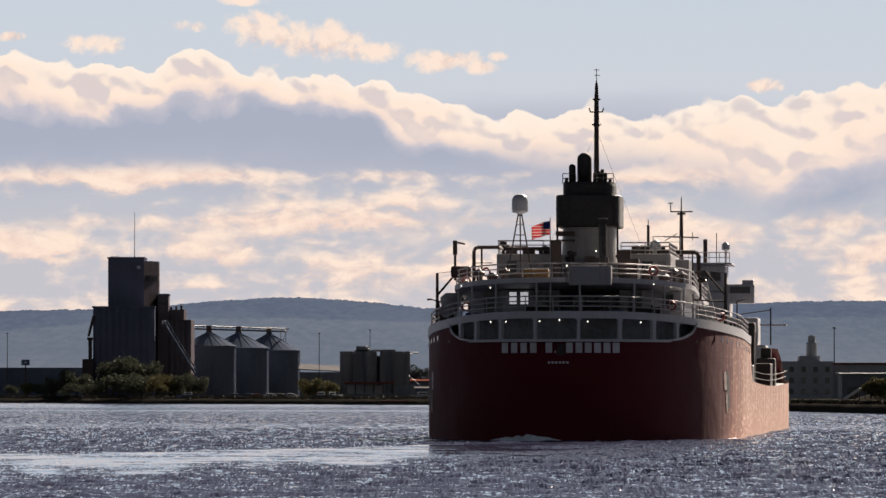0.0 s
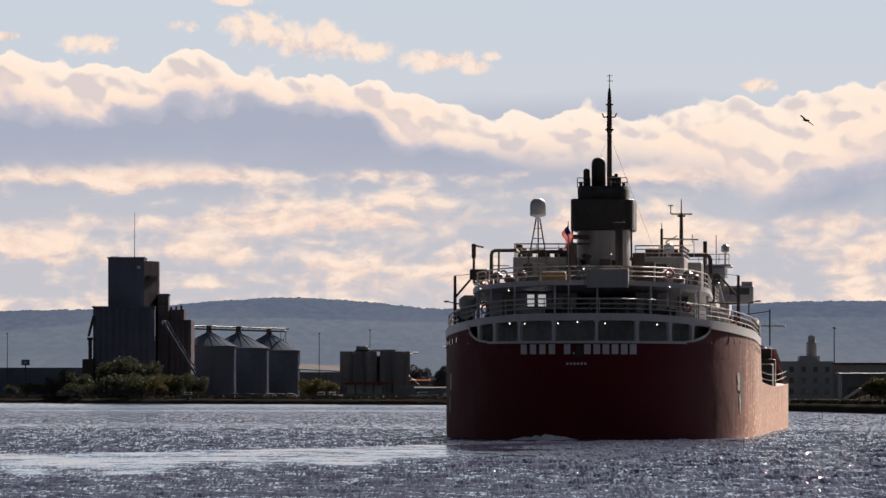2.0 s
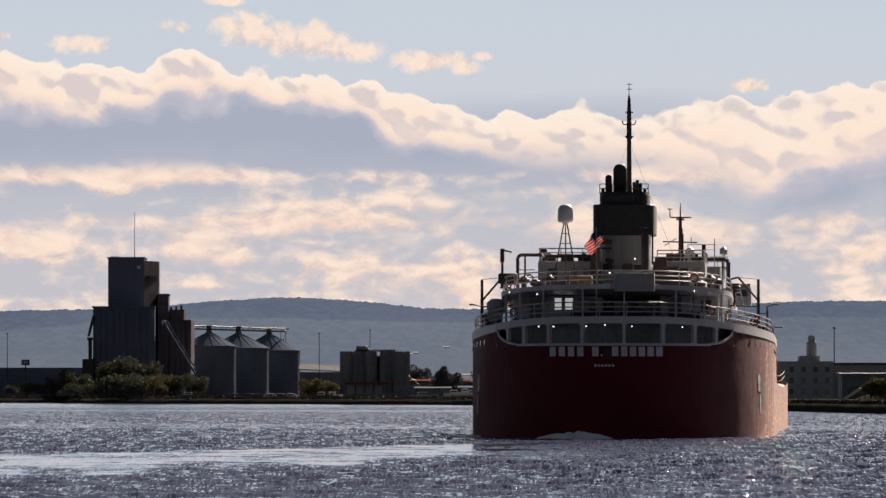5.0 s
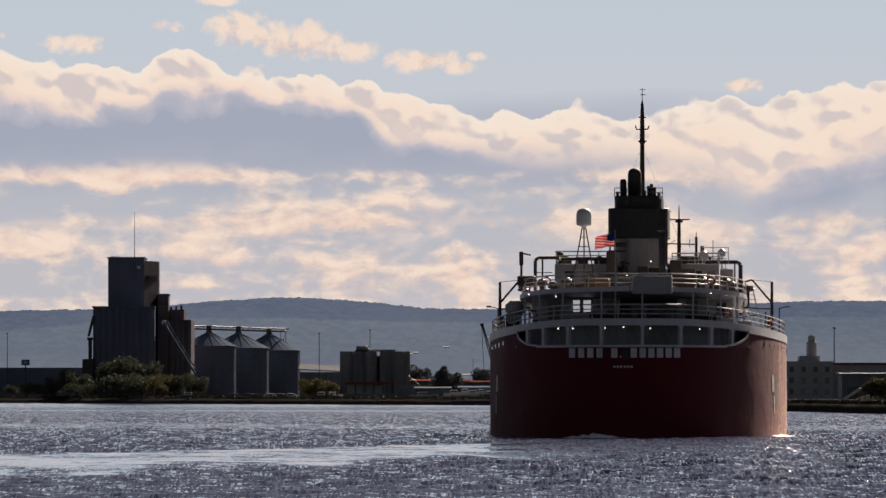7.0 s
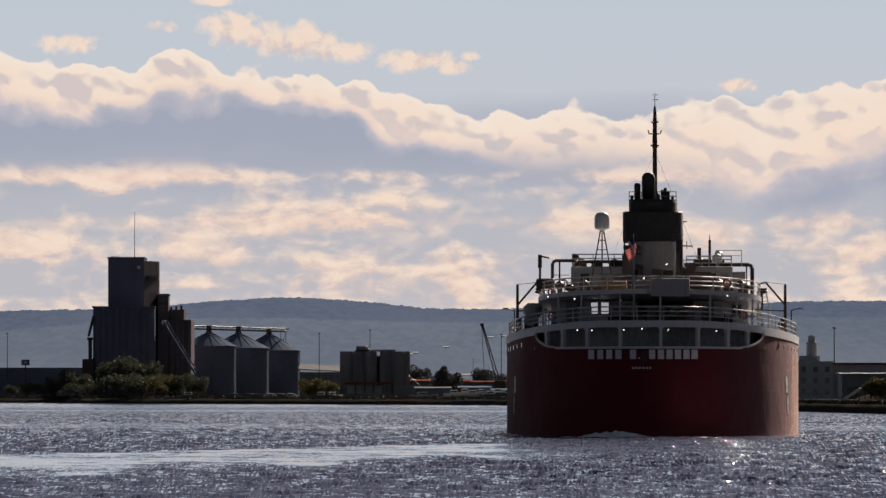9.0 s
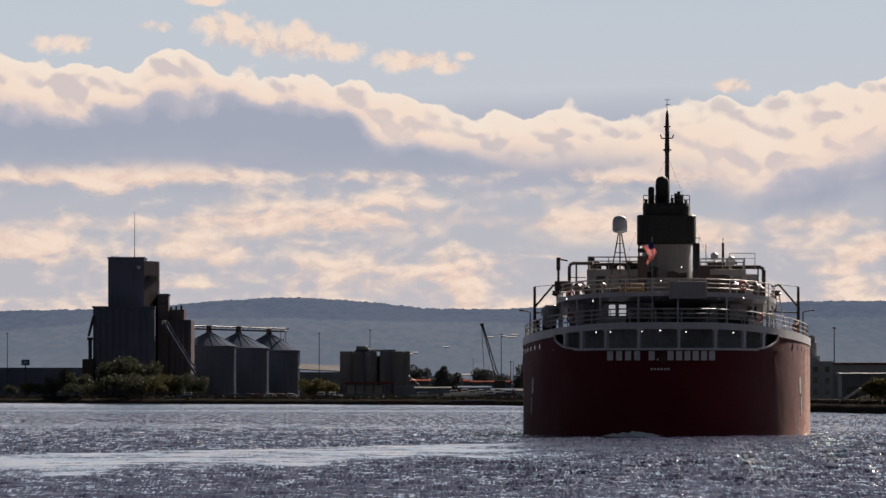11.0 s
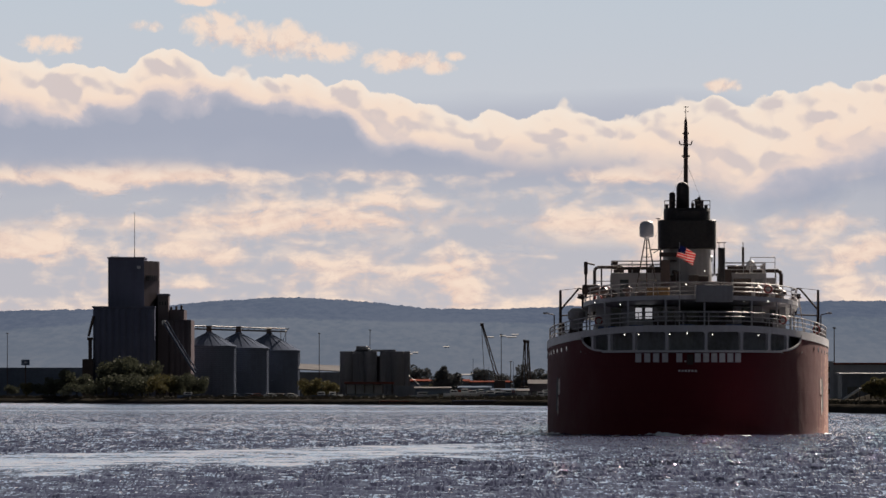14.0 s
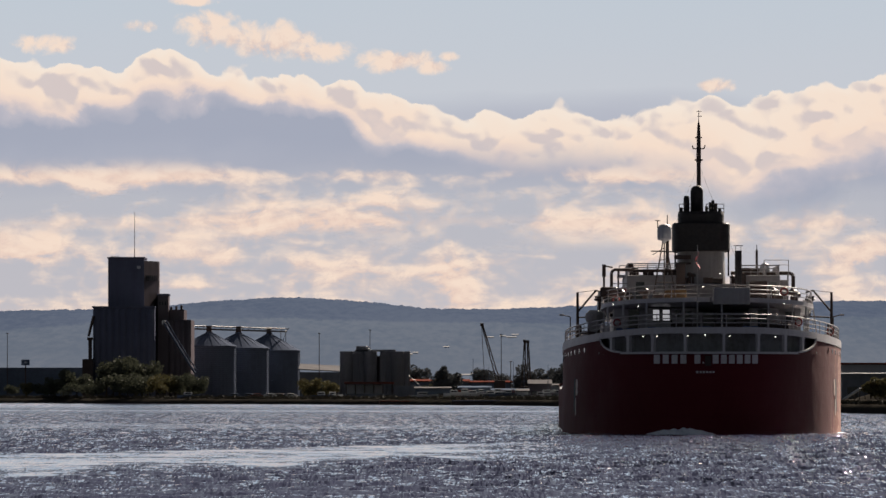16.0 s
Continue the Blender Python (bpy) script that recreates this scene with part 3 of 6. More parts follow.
def on_stern(b, off=0.0):
    """Place on the shell's outline at this half-breadth, moved outward by off."""
    a = AFT + ROUND * (1 - math.sqrt(1 - (b / BEAM) ** 2))
    n = Vector((b / BEAM ** 2, -(AFT + ROUND - a) / ROUND ** 2)).normalized()
    return b + n.x * off, a + n.y * off


hull = build_hull()
build_white_band()


def ring_body(bm, c, big, small, n=16, m=6, lean=0.0):
    """A ring that faces aft, turned about the upright by lean degrees."""
    c, q = Vector(c), Euler((0, 0, radians(lean))).to_matrix()
    rings = []
    for i in range(n):
        t = 2 * math.pi * i / n
        rings.append([bm.verts.new(c + q @ Vector(((big + small * math.cos(2 * math.pi * j / m)) * math.cos(t), small * math.sin(2 * math.pi * j / m),
                                                   (big + small * math.cos(2 * math.pi * j / m)) * math.sin(t)))) for j in range(m)])
    quad_faces(bm, rings + [rings[0]], True)


def shared(name, mesh, parent, at, turn=0.0, label=""):
    """One more part on a mesh that alike parts share."""
    ob = new(name, mesh)
    ob.parent = parent
    ob.matrix_basis = pose(*at, 0, 0, turn)
    return tagged(ob, label) if label else ob


def single(name, material, parent, build, label="", smooth=False):
    bm = bmesh.new()
    build(bm)
    return part(name, bm, material, parent, label, smooth)


def aft_deck():
    bm = bmesh.new()
    rows = [[bm.verts.new((s * b * 0.985, a + 0.02, poop_top(a) - 0.42)) for s in (-1, -0.4, 0.4, 1)] for b, a in stations()[1:]]
    quad_faces(bm, rows)
    part("poop_deck", bm, M_GREY, ship)
    bm = bmesh.new()
    rows = [[bm.verts.new((s * b * 0.985, a + 0.02, 6.75)) for s in (-1, 1)] for b, a in stations()[1:24]]
    quad_faces(bm, rows)
    part("fantail_deck", bm, M_GREY, ship)
    # bulkhead inside the stern openings
    bm = bmesh.new()
    rows = [[], []]
    for i in range(25):
        b = -10.6 + 21.2 * i / 24
        x, y = b * 0.965, AFT + ROUND * (1 - math.sqrt(1 - (b / BEAM) ** 2)) + 2.25 - 1.1 * (b / 10.6) ** 2
        for r, z in zip(rows, (6.75, 8.45)):
            r.append(bm.verts.new((x, y, z)))
    quad_faces(bm, rows)
    part("fantail_bulkhead", bm, M_GREY, ship)
    # end wall of the poop
    single("poop_front", M_WHITE, ship, lambda bm: box(bm, -11.0, 11.0, POOP - 0.3, POOP, main_deck(POOP) - 0.3, poop_top(POOP) - 0.4))


aft_deck()
POSTS = (-8.62, -7.75, -6.45, -4.55, -2.05, 0.98, 3.75, 5.95, 7.45, 8.6)
for b in POSTS[1:-1]:
    bm = bmesh.new()
    w = 0.10 if abs(b) < 7 else 0.08
    pts = [on_stern(b - w, 0.04), on_stern(b + w, 0.04), on_stern(b + w, -0.2), on_stern(b - w, -0.2)]
    slab(bm, pts, 6.85, poop_top(on_stern(b)[1]) - 0.45)
    part("window_post", bm, M_BULWARK, ship)
for b0, b1 in zip(POSTS, POSTS[1:]):
    # rounded corners of each opening
    for b, s in ((b0, 1), (b1, -1)):
        if abs(b) > 8.0:
            continue
        for zc, zs in ((6.9, 1), (poop_top(on_stern((b0 + b1) / 2)[1]) - 0.5, -1)):
            bm = bmesh.new()
            p0 = on_stern(b + s * 0.08, 0.02)
            p1 = on_stern(b + s * 0.24, 0.02)
            q0, q1 = on_stern(b + s * 0.08, -0.1), on_stern(b + s * 0.24, -0.1)
            tri = [bm.verts.new((*p, z)) for p, z in ((p0, zc), (p1, zc), (p0, zc + zs * 0.17))]
            trj = [bm.verts.new((*p, z)) for p, z in ((q0, zc), (q1, zc), (q0, zc + zs * 0.17))]
            bm.faces.new(tri)
            bm.faces.new(trj)
            quad_faces(bm, [tri, trj], True)
            part("corner_web", bm, M_BULWARK, ship)


def sill(bm):
    rows = [[], [], [], []]
    for i in range(41):
        b = -WIN - 0.1 + (2 * WIN + 0.2) * i / 40
        for r, (off, z) in zip(rows, ((0.07, 6.80), (0.07, 6.98), (-0.2, 6.98), (-0.2, 6.80))):
            r.append(bm.verts.new((*on_stern(b, off), z)))
    quad_faces(bm, rows + [rows[0]])


def end_fillet(side, z0, z1, off):
    """The shell rises in a quarter curve at each end of the row of openings: the sheet between two heights above that curve."""
    bm = bmesh.new()
    rows = [[], [], [], []]
    top = poop_top(on_stern(8.3)[1]) - 0.5
    for i in range(15):
        s = i / 14.0
        b = side * (7.0 + 1.62 * s)
        z = 6.9 + (top - 6.9) * (1 - math.sqrt(max(0.0, 1 - s * s)))
        for r, (o, zz) in zip(rows, ((off, max(6.8, z + z0)), (off, max(6.81, z + z1)), (off - 0.12, max(6.81, z + z1)), (off - 0.12, max(6.8, z + z0)))):
            r.append(bm.verts.new((*on_stern(b, o), zz)))
    quad_faces(bm, rows + [rows[0]])
    return bm


for side in (-1, 1):
    part("end_fillet", end_fillet(side, -1.6, 0.0, 0.075), M_HULL, ship, "red plating that curves up beside the openings")
    part("end_trim", end_fillet(side, 0.0, 0.15, 0.095), M_BULWARK, ship, "white curved trim of the end opening")
single("opening_sill", M_BULWARK, ship, sill, "white trim under the stern openings")
lamp_bm = bmesh.new()
bmesh.ops.create_icosphere(lamp_bm, subdivisions=1, radius=0.055)
lamp_first = part("deck_lamp", lamp_bm, M_LAMP, ship, "small glowing white deck lamp")
lamp_first.location = (-5.3, 2.2, 8.2)
for at in ((-4.2, 1.5, 8.2), (-1.8, 0.4, 8.22), (-0.45, 0.4, 8.3), (1.5, 0.4, 8.2), (5.1, 1.6, 8.15), (-7.6, 6.0, 10.75), (-4.9, 5.2, 10.8), (-5.6, 6.4, 10.6), (-0.6, 4.6, 10.82),
           (4.0, 4.4, 10.82), (5.9, 4.2, 10.8), (7.0, 6.8, 10.7), (7.6, 9.0, 10.7), (8.0, 12.0, 10.7), (-8.0, 11.0, 10.7), (2.4, 4.0, 10.8), (-0.4, 9, 12.2), (1.2, 18.0, 13.4)):
    shared("deck_lamp", lamp_first.data, ship, at)


def plate_on_stern(name, b0, b1, z0, z1, material, label=""):
    bm = bmesh.new()
    n = max(1, int((b1 - b0) / 0.4))
    rows = [[], [], [], []]
    for i in range(n + 1):
        b = b0 + (b1 - b0) * i / n
        for r, (off, z) in zip(rows, ((0.06, z0), (0.06, z1), (-0.02, z1), (-0.02, z0))):
            x, y = on_stern(b, off)
            r.append(bm.verts.new(raked(x, y, z)))
    quad_faces(bm, rows + [rows[0]])
    return part(name, bm, material, ship, label)


M_MARK = surface("faded_white_marking", (0.58, 0.57, 0.58), (0.46, 0.43, 0.43), 0.4, 0.5)
M_STAIN = surface("pale_rusty_stain", (0.62, 0.52, 0.48), (0.40, 0.24, 0.20), 0.6, 0.7)
for b0 in (-4.42, -3.74, -3.06, -2.38, -1.3, 0.1, 0.74, 1.36, 1.98, 2.6, 3.2):
    plate_on_stern("name_bar", b0, b0 + 0.46, 6.04, 6.74, M_MARK, "white bar of the ship's lettering")
plate_on_stern("name_bar", -0.68, -0.56, 6.04, 6.18, M_MARK)
for b0 in (-1.15, -0.9, -0.65, -0.4, -0.15, 0.1):
    plate_on_stern("port_bar", b0, b0 + 0.16, 5.30, 5.46, M_MARK, "small white bar of lettering")
plate_on_stern("stern_emblem", -0.5, 0.0, 5.85, 6.65, M_DARK)

porthole = bmesh.new()
lathe(porthole, 0, 0, [(0.2, -0.02), (0.2, 0.008)], 10)
for v in porthole.verts:
    v.co = Vector((v.co.z, v.co.x, v.co.y))
porthole_ob = part("porthole", porthole, M_GLASS, ship, "small dark round porthole")
porthole_ob.location = (half_beam(14) + 0.006, 14, poop_top(14) - 1.15)
for side in (-1, 1):
    for i in range(15):
        a = 14 + 2.1 * i
        if side == 1 and i == 0:
            continue
        b = half_beam(a)
        turn = math.degrees(math.atan2(-(AFT + ROUND - min(a, AFT + ROUND)) / ROUND ** 2, b / BEAM ** 2))
        shared("porthole", porthole_ob.data, ship, (side * (b + 0.006), a, poop_top(a) - 1.15), side * turn)


def hull_fitting(side):
    """A discharge recess in the quarter with a pale run below it."""
    a = 17.4
    for name, material, da, z0, z1, w in (("discharge_recess", M_BLACK, 0.9, 2.2, 4.9, 0.45), ("pale_stain", M_STAIN, 0.0, 3.5, 4.8, 0.40), ("pale_stain", M_STAIN, 0.35, 1.9, 3.3, 0.18)):
        bm = bmesh.new()
        rows = []
        for i in range(6):
            z = z0 + (z1 - z0) * i / 5
            ww = w * (0.55 + 0.45 * math.sin(math.pi * (i + 0.5) / 6)) * (1 + 0.3 * math.sin(i * 2.3))
            rows.append([])
            for k in (-1, 1):
                aa = a + da + k * ww * 1.2 - 0.25 * (z - 2.5) * 0.5
                p = raked(half_beam(aa) + 0.035, aa, z)
                rows[-1].append(bm.verts.new((side * p[0], p[1], p[2])))
        quad_faces(bm, rows)
        part(name, bm, material, ship)


hull_fitting(1)
hull_fitting(-1)


# -- rails --
def rail_run(points, height, bars, spacing, tilt=0.0):
    """A pipe railing along a line of deck points: separate posts and one mesh for each bar."""
    last, posts, dense = None, [], []
    points = [Vector(p) for p in points]
    for p, q in zip(points, points[1:]):
        n = max(1, int((q - p).length / 0.4))
        dense += [p.lerp(q, i / n) for i in range(n)]
    dense.append(Vector(points[-1]))
    for p in dense:
        if last is None or (p - last).length >= spacing:
            posts.append(p)
            last = p
    for k in range(bars):
        bm = bmesh.new()
        h = height * (k + 1) / bars
        pipe(bm, [p + Vector((0, 0, h)) for p in points], 0.05 if k == bars - 1 else 0.04, 6)
        part("rail_bar", bm, M_RAIL, ship, "white-painted pipe rail")
    key = round(height, 2)
    if key not in POST_MESH:
        bm = bmesh.new()
        rod(bm, (0, 0, 0), (0, 0, height), 0.035, n=6)
        ob = part("rail_post", bm, M_RAIL, ship)
        ob.location = posts[0]
        POST_MESH[key] = ob.data
        posts = posts[1:]
    for p in posts:
        shared("rail_post", POST_MESH[key], ship, p)


POST_MESH = {}
edge = [(b * 0.985, a + 0.08, poop_top(a)) for b, a in both_sides(stations())]
rail_run(edge, 1.02, 3, 1.9)


def boat_half(a, shrink=0.0):
    half, back = 8.5 - shrink, 1.0 + shrink
    depth = half * 1.35
    return half * math.sqrt(max(0.0, 1 - ((back + depth - a) / depth) ** 2)) if a < back + depth else half


def boat_top(a):
    return poop_top(a) + 2.38


BOAT_ROWS = [1.0, 1.05, 1.2, 1.5, 1.9, 2.5, 3.2, 4.0, 5.0, 6.0, 7.2, 8.5, 10, 12, 15, 18, 22, 26, 30, 35, 40]


def boat_deck(bm):
    rings = []
    for a in BOAT_ROWS:
        w = max(boat_half(a), 0.02)
        z = boat_top(a)
        rings.append([bm.verts.new(c) for c in ((-w, a, z), (w, a, z), (w, a, z - 0.34), (-w, a, z - 0.34))])
    quad_faces(bm, rings, True)
    bm.faces.new(rings[-1])


single("boat_deck", M_BULWARK, ship, boat_deck, "white-edged boat deck slab")
half_run = [(boat_half(max(a, 1.14), 0.12), max(a, 1.13), boat_top(a)) for a in BOAT_ROWS[1:]]
rail_run([(-x, y, z) for x, y, z in reversed(half_run)] + half_run, 1.0, 3, 1.9)
for x, y in ((-8.0, 9.0), (-6.8, 5.6), (-5.0, 3.2), (-2.1, 1.8), (0.9, 1.5), (4.6, 2.9), (6.6, 5.2), (7.8, 8.6), (8.25, 15), (-8.25, 15), (8.25, 24), (-8.25, 24)):
    single("deck_pillar", M_BULWARK, ship, lambda bm, x=x, y=y: rod(bm, (x, y, poop_top(y) - 0.42), (x, y, boat_top(y) - 0.3), 0.07))


# -- lower deckhouse with its recess --
house_low = single("lower_deckhouse", M_BULWARK, ship, lambda bm: box(bm, -7.5, 7.5, 14.0, 20, 7.2, boat_top(20) - 0.2, 0.06), "white steel deckhouse under the boat deck")
for x0, x1, y0 in ((-7.5, -4.9, 11), (-4.9, -0.9, 8.6), (3.3, 5.6, 8.6), (5.6, 7.5, 11.5)):
    single("house_bay", M_BULWARK, house_low, lambda bm: box(bm, x0 + 0.004, x1 - 0.004, y0, 13.99, 7.4, boat_top(14) - 0.2, 0.06))
single("house_wing", M_BULWARK, house_low, lambda bm: box(bm, -7.5, 7.5, 20.01, 40, 7.0, boat_top(40) - 0.2, 0.06))
for x, y, w, z0, z1, mt, nm in ((-4.15, 8.55, 0.5, 9.5, 10.35, 1, "see_through_window"), (-3.35, 8.55, 0.55, 9.5, 10.35, 1, "see_through_window"), (-2.45, 8.55, 0.35, 9.75, 10.3, 0, "window"),
                               (-5.9, 10.95, 0.8, 8.5, 10.4, 0, "cabin_door"), (4.4, 8.55, 0.85, 8.45, 10.35, 0, "cabin_door"), (6.6, 11.45, 0.7, 9.4, 10.2, 0, "window"),
                               (0.2, 13.95, 0.9, 8.3, 10.2, 0, "cabin_door"), (1.9, 13.95, 0.7, 9.3, 10.1, 0, "window"), (-1.6, 8.55, 0.5, 9.4, 10.2, 0, "window")):
    # two see-through panes glow to stand in for the bright sky behind
    glow = glow_surface("pane_sky_glow", (0.75, 0.74, 0.78), 0.5) if mt else M_GLASS
    fr = single(nm, glow, house_low, lambda bm: box(bm, x - w / 2, x + w / 2, y - 0.03, y + 0.03, z0, z1, 0.01))
    single("frame", M_WHITE, fr, lambda bm: [box(bm, x - w / 2 - 0.07, x - w / 2, y - 0.05, y + 0.05, z0 - 0.07, z1 + 0.07), box(bm, x + w / 2, x + w / 2 + 0.07, y - 0.05, y + 0.05, z0 - 0.07, z1 + 0.07),
                                             box(bm, x - w / 2, x + w / 2, y - 0.05, y + 0.05, z1, z1 + 0.07), box(bm, x - w / 2, x + w / 2, y - 0.05, y + 0.05, z0 - 0.07, z0)])


# -- poop deck gear --
def winch(bm, x, y, z):
    box(bm, x - 0.9, x + 0.9, y - 0.5, y + 0.5, z, z + 0.35, 0.04)
    rod(bm, (x - 0.75, y, z + 0.65), (x + 0.75, y, z + 0.65), 0.32, n=14)
    for dx in (-0.8, 0.8):
        rod(bm, (x + dx - 0.06, y, z + 0.65), (x + dx + 0.06, y, z + 0.65), 0.5, n=16)
    box(bm, x + 0.9, x + 1.4, y - 0.3, y + 0.3, z + 0.1, z + 1.0, 0.05)


for x, y in ((-2.2, 4.6), (1.3, 4.8), (4.9, 5.6)):
    single("mooring_winch", M_DARK, ship, lambda bm: winch(bm, x, y, poop_top(y) - 0.42), "dark mooring winch")
for x, y, w in ((-6.6, 6.4, 1.5), (-0.5, 3.2, 1.1), (-4.4, 4.4, 1.3), (3.2, 3.4, 1.2)):
    single("deck_locker", M_BLUE, ship, lambda bm: box(bm, x - w / 2, x + w / 2, y, y + 0.6, poop_top(y) - 0.42, poop_top(y) + 0.22, 0.04), "blue-painted deck locker")
single("stern_ventilator", M_WHITE, ship, lambda bm: [lathe(bm, -9.0, 15.5, [(0.45, 7.5), (0.45, 9.2), (0.75, 9.6), (0.75, 10.1), (0.4, 10.4)], 14)])
single("liferaft_canister", M_WHITE, ship, lambda bm: rod(bm, (-9.1, 12.4, 9.1), (-9.1, 14.2, 9.1), 0.5, n=14), "white liferaft canister in a cradle")
single("raft_cradle", M_DARK, ship, lambda bm: box(bm, -9.6, -8.6, 12.9, 13.7, 7.6, 8.95, 0.05))


def davit(side):
    a, b = 20.5, 10.35 * side
    d = single("davit", M_DARK, ship, lambda bm: [rod(bm, (b, a, 7.4), (b, a, 11.9), 0.14, 0.10), rod(bm, (b, a, 10.3), (b - side * 1.5, a, 12.05), 0.08), rod(bm, (b - side * 1.5, a, 12.05), (b - side * 2.1, a, 11.9), 0.07),
                                                  rod(bm, (b, a, 9.85), (b - side * 2.3, a, 9.95), 0.06), rod(bm, (b - side * 0.35, a + .4, 7.4), (b - side * 0.2, a + .4, 9.3), 0.12)], "dark steel boat davit with a raised boom")
    single("hook_block", M_DARK, d, lambda bm: [box(bm, b - side * 1.75 - 0.35, b - side * 1.75 + 0.35, a - 0.15, a + 0.15, 11.45, 11.6, 0.03), rod(bm, (b - side * 1.8, a, 10.0), (b - side * 1.8, a, 11.2), 0.1), lathe(bm, b - side * 1.75, a, [(0.1, 11.15), (0.4, 11.25), (0.42, 11.35), (0.3, 11.44)], 12)])
    single("stay", M_DARK, d, lambda bm: rod(bm, (b, a, 11.9), (b - side * 1.5, a, 12.05), 0.02))
    lamp = single("rail_lamp", M_DARK, ship, lambda bm: [rod(bm, (side * 10.9, 30, poop_top(30)), (side * 10.9, 30, poop_top(30) + 2.2), 0.05), rod(bm, (side * 10.9, 30, poop_top(30) + 2.2), (side * 11.5, 30, poop_top(30) + 2.35), 0.04)])
    single("lamp_head", M_WHITE, lamp, lambda bm: box(bm, side * 11.6 - 0.2, side * 11.6 + 0.2, 29.9, 30.1, poop_top(30) + 2.28, poop_top(30) + 2.42, 0.03))


davit(-1)
davit(1)
ring_bm = bmesh.new()
ring_body(ring_bm, (0, 0, 0), 0.28, 0.07)
ring_first = part("lifebuoy", ring_bm, M_RING, ship, "red ring lifebuoy hung on the rail", True)
ring_first.location = (5.9, 3.9, 11.75)
for at in ((-7.35, 7.6, 11.1), (7.1, 5.5, 9.35), (-7.3, 6.6, 9.3), (10.1, 17.0, 8.7), (-6.7, 18.8, 11.95)):
    shared("lifebuoy", ring_first.data, ship, at, 20 if at[0] > 0 else -20)

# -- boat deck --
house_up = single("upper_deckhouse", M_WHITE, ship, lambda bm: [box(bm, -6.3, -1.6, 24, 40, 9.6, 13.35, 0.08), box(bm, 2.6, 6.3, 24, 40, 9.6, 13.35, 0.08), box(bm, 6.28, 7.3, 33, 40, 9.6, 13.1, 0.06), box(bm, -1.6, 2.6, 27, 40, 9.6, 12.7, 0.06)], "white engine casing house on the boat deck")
for x, w in ((-5.2, 0.7), (4.6, 0.8)):
    single("house_door", M_GLASS, house_up, lambda bm: box(bm, x - w / 2, x + w / 2, 23.94, 24.02, 10.4, 12.8, 0.02))
for x in (-3.6, -2.6, 3.4, 5.7):
    single("house_vent", M_GREY, house_up, lambda bm: box(bm, x - 0.3, x + 0.3, 23.9, 24.02, 12.3, 12.8, 0.03))
single("exhaust_pipework", M_DARK, ship, lambda bm: pipe(bm, [(-7.6, 19, 9.9), (-7.6, 19, 13.5), (-7.4, 19, 13.72), (-5.9, 19, 13.72), (-5.9, 24, 13.72), (-1.7, 24, 13.72)], 0.13), "brown foam pipe along the casing top")
single("exhaust_pipework", M_DARK, ship, lambda bm: pipe(bm, [(7.85, 37, 9.5), (7.85, 37, 13.5), (7.65, 37, 13.72), (2.6, 37, 13.72)], 0.16), "brown foam pipe along the casing top")
single("pipe_brace", M_DARK, ship, lambda bm: [rod(bm, (-7.05, 19, 9.9), (-7.05, 19, 13.7), 0.07), rod(bm, (-7.6, 19, 12.6), (-6.3, 19, 12.6), 0.03)])
single("pipe_brace", M_DARK, ship, lambda bm: rod(bm, (7.4, 37, 9.5), (7.4, 37, 13.7), 0.06))
rail_run([(-6.2, 39, 13.35), (-6.2, 24.1, 13.35), (-1.7, 24.1, 13.35)], 0.95, 3, 1.5)
rail_run([(2.7, 24.1, 13.35), (6.2, 24.1, 13.35), (6.2, 39, 13.35)], 0.8, 3, 1.5)
rail_run([(-1.6, 12.8, 10.4), (3.2, 12.8, 10.4)], 1.0, 3, 1.2)
for x, y, z, w, h in ((-1.9, 22, 13.36, 0.75, 0.95), (3.0, 22.6, 12.3, 0.9, 1.3), (-5.6, 30, 13.35, 0.8, 0.6), (-4.4, 31, 13.35, 0.9, 0.5), (5.2, 30, 13.35, 0.9, 0.65), (3.6, 29, 13.35, 0.7, 0.7)):
    y0, z0 = (y, z) if z > 13 and y > 24 else (y, boat_top(y) - 0.05)
    single("vent_box", M_DARK, ship, lambda bm: box(bm, x - w / 2, x + w / 2, y0, y0 + 0.9, z0, z + h, 0.04), "dark ventilation box")
clutter = random.Random(21)
for i in range(16):
    x = clutter.choice((-1, 1)) * clutter.uniform(0.4, 6.0)
    y = clutter.uniform(25.0, 27.5)
    h = clutter.uniform(0.35, 0.95)
    z = 13.35 if abs(x - 0.5) > 2.2 else 12.7
    if i % 3:
        single("roof_vent", M_DARK, ship, lambda bm: lathe(bm, x, y, [(0.11, z), (0.11, z + h * 0.7), (0.24, z + h * 0.75), (0.24, z + h), (0.1, z + h + 0.08)], 10), "dark mushroom vent")
    else:
        single("roof_locker", M_DARK, ship, lambda bm: box(bm, x - 0.4, x + 0.4, y, y + 0.7, z, z + h * 0.7, 0.04), "dark roof locker")
for x, y in ((-6.9, 14.0), (-6.2, 18.0), (6.9, 13.0), (7.3, 17.0), (6.0, 20.0), (-5.0, 12.0), (5.2, 11.0)):
    z = boat_top(y)
    single("deck_vent", M_DARK, ship, lambda bm: lathe(bm, x, y, [(0.2, z), (0.2, z + 0.8), (0.42, z + 0.9), (0.42, z + 1.15), (0.15, z + 1.35)], 12), "dark deck ventilator")
single("small_radome", M_DOME, ship, lambda bm: lathe(bm, 5.1, 26.2, [(0.12, 13.3), (0.14, 13.55), (0.38, 13.7), (0.42, 13.95), (0.36, 14.2), (0.18, 14.36), (0.02, 14.4)], 16), "small white radome", True)
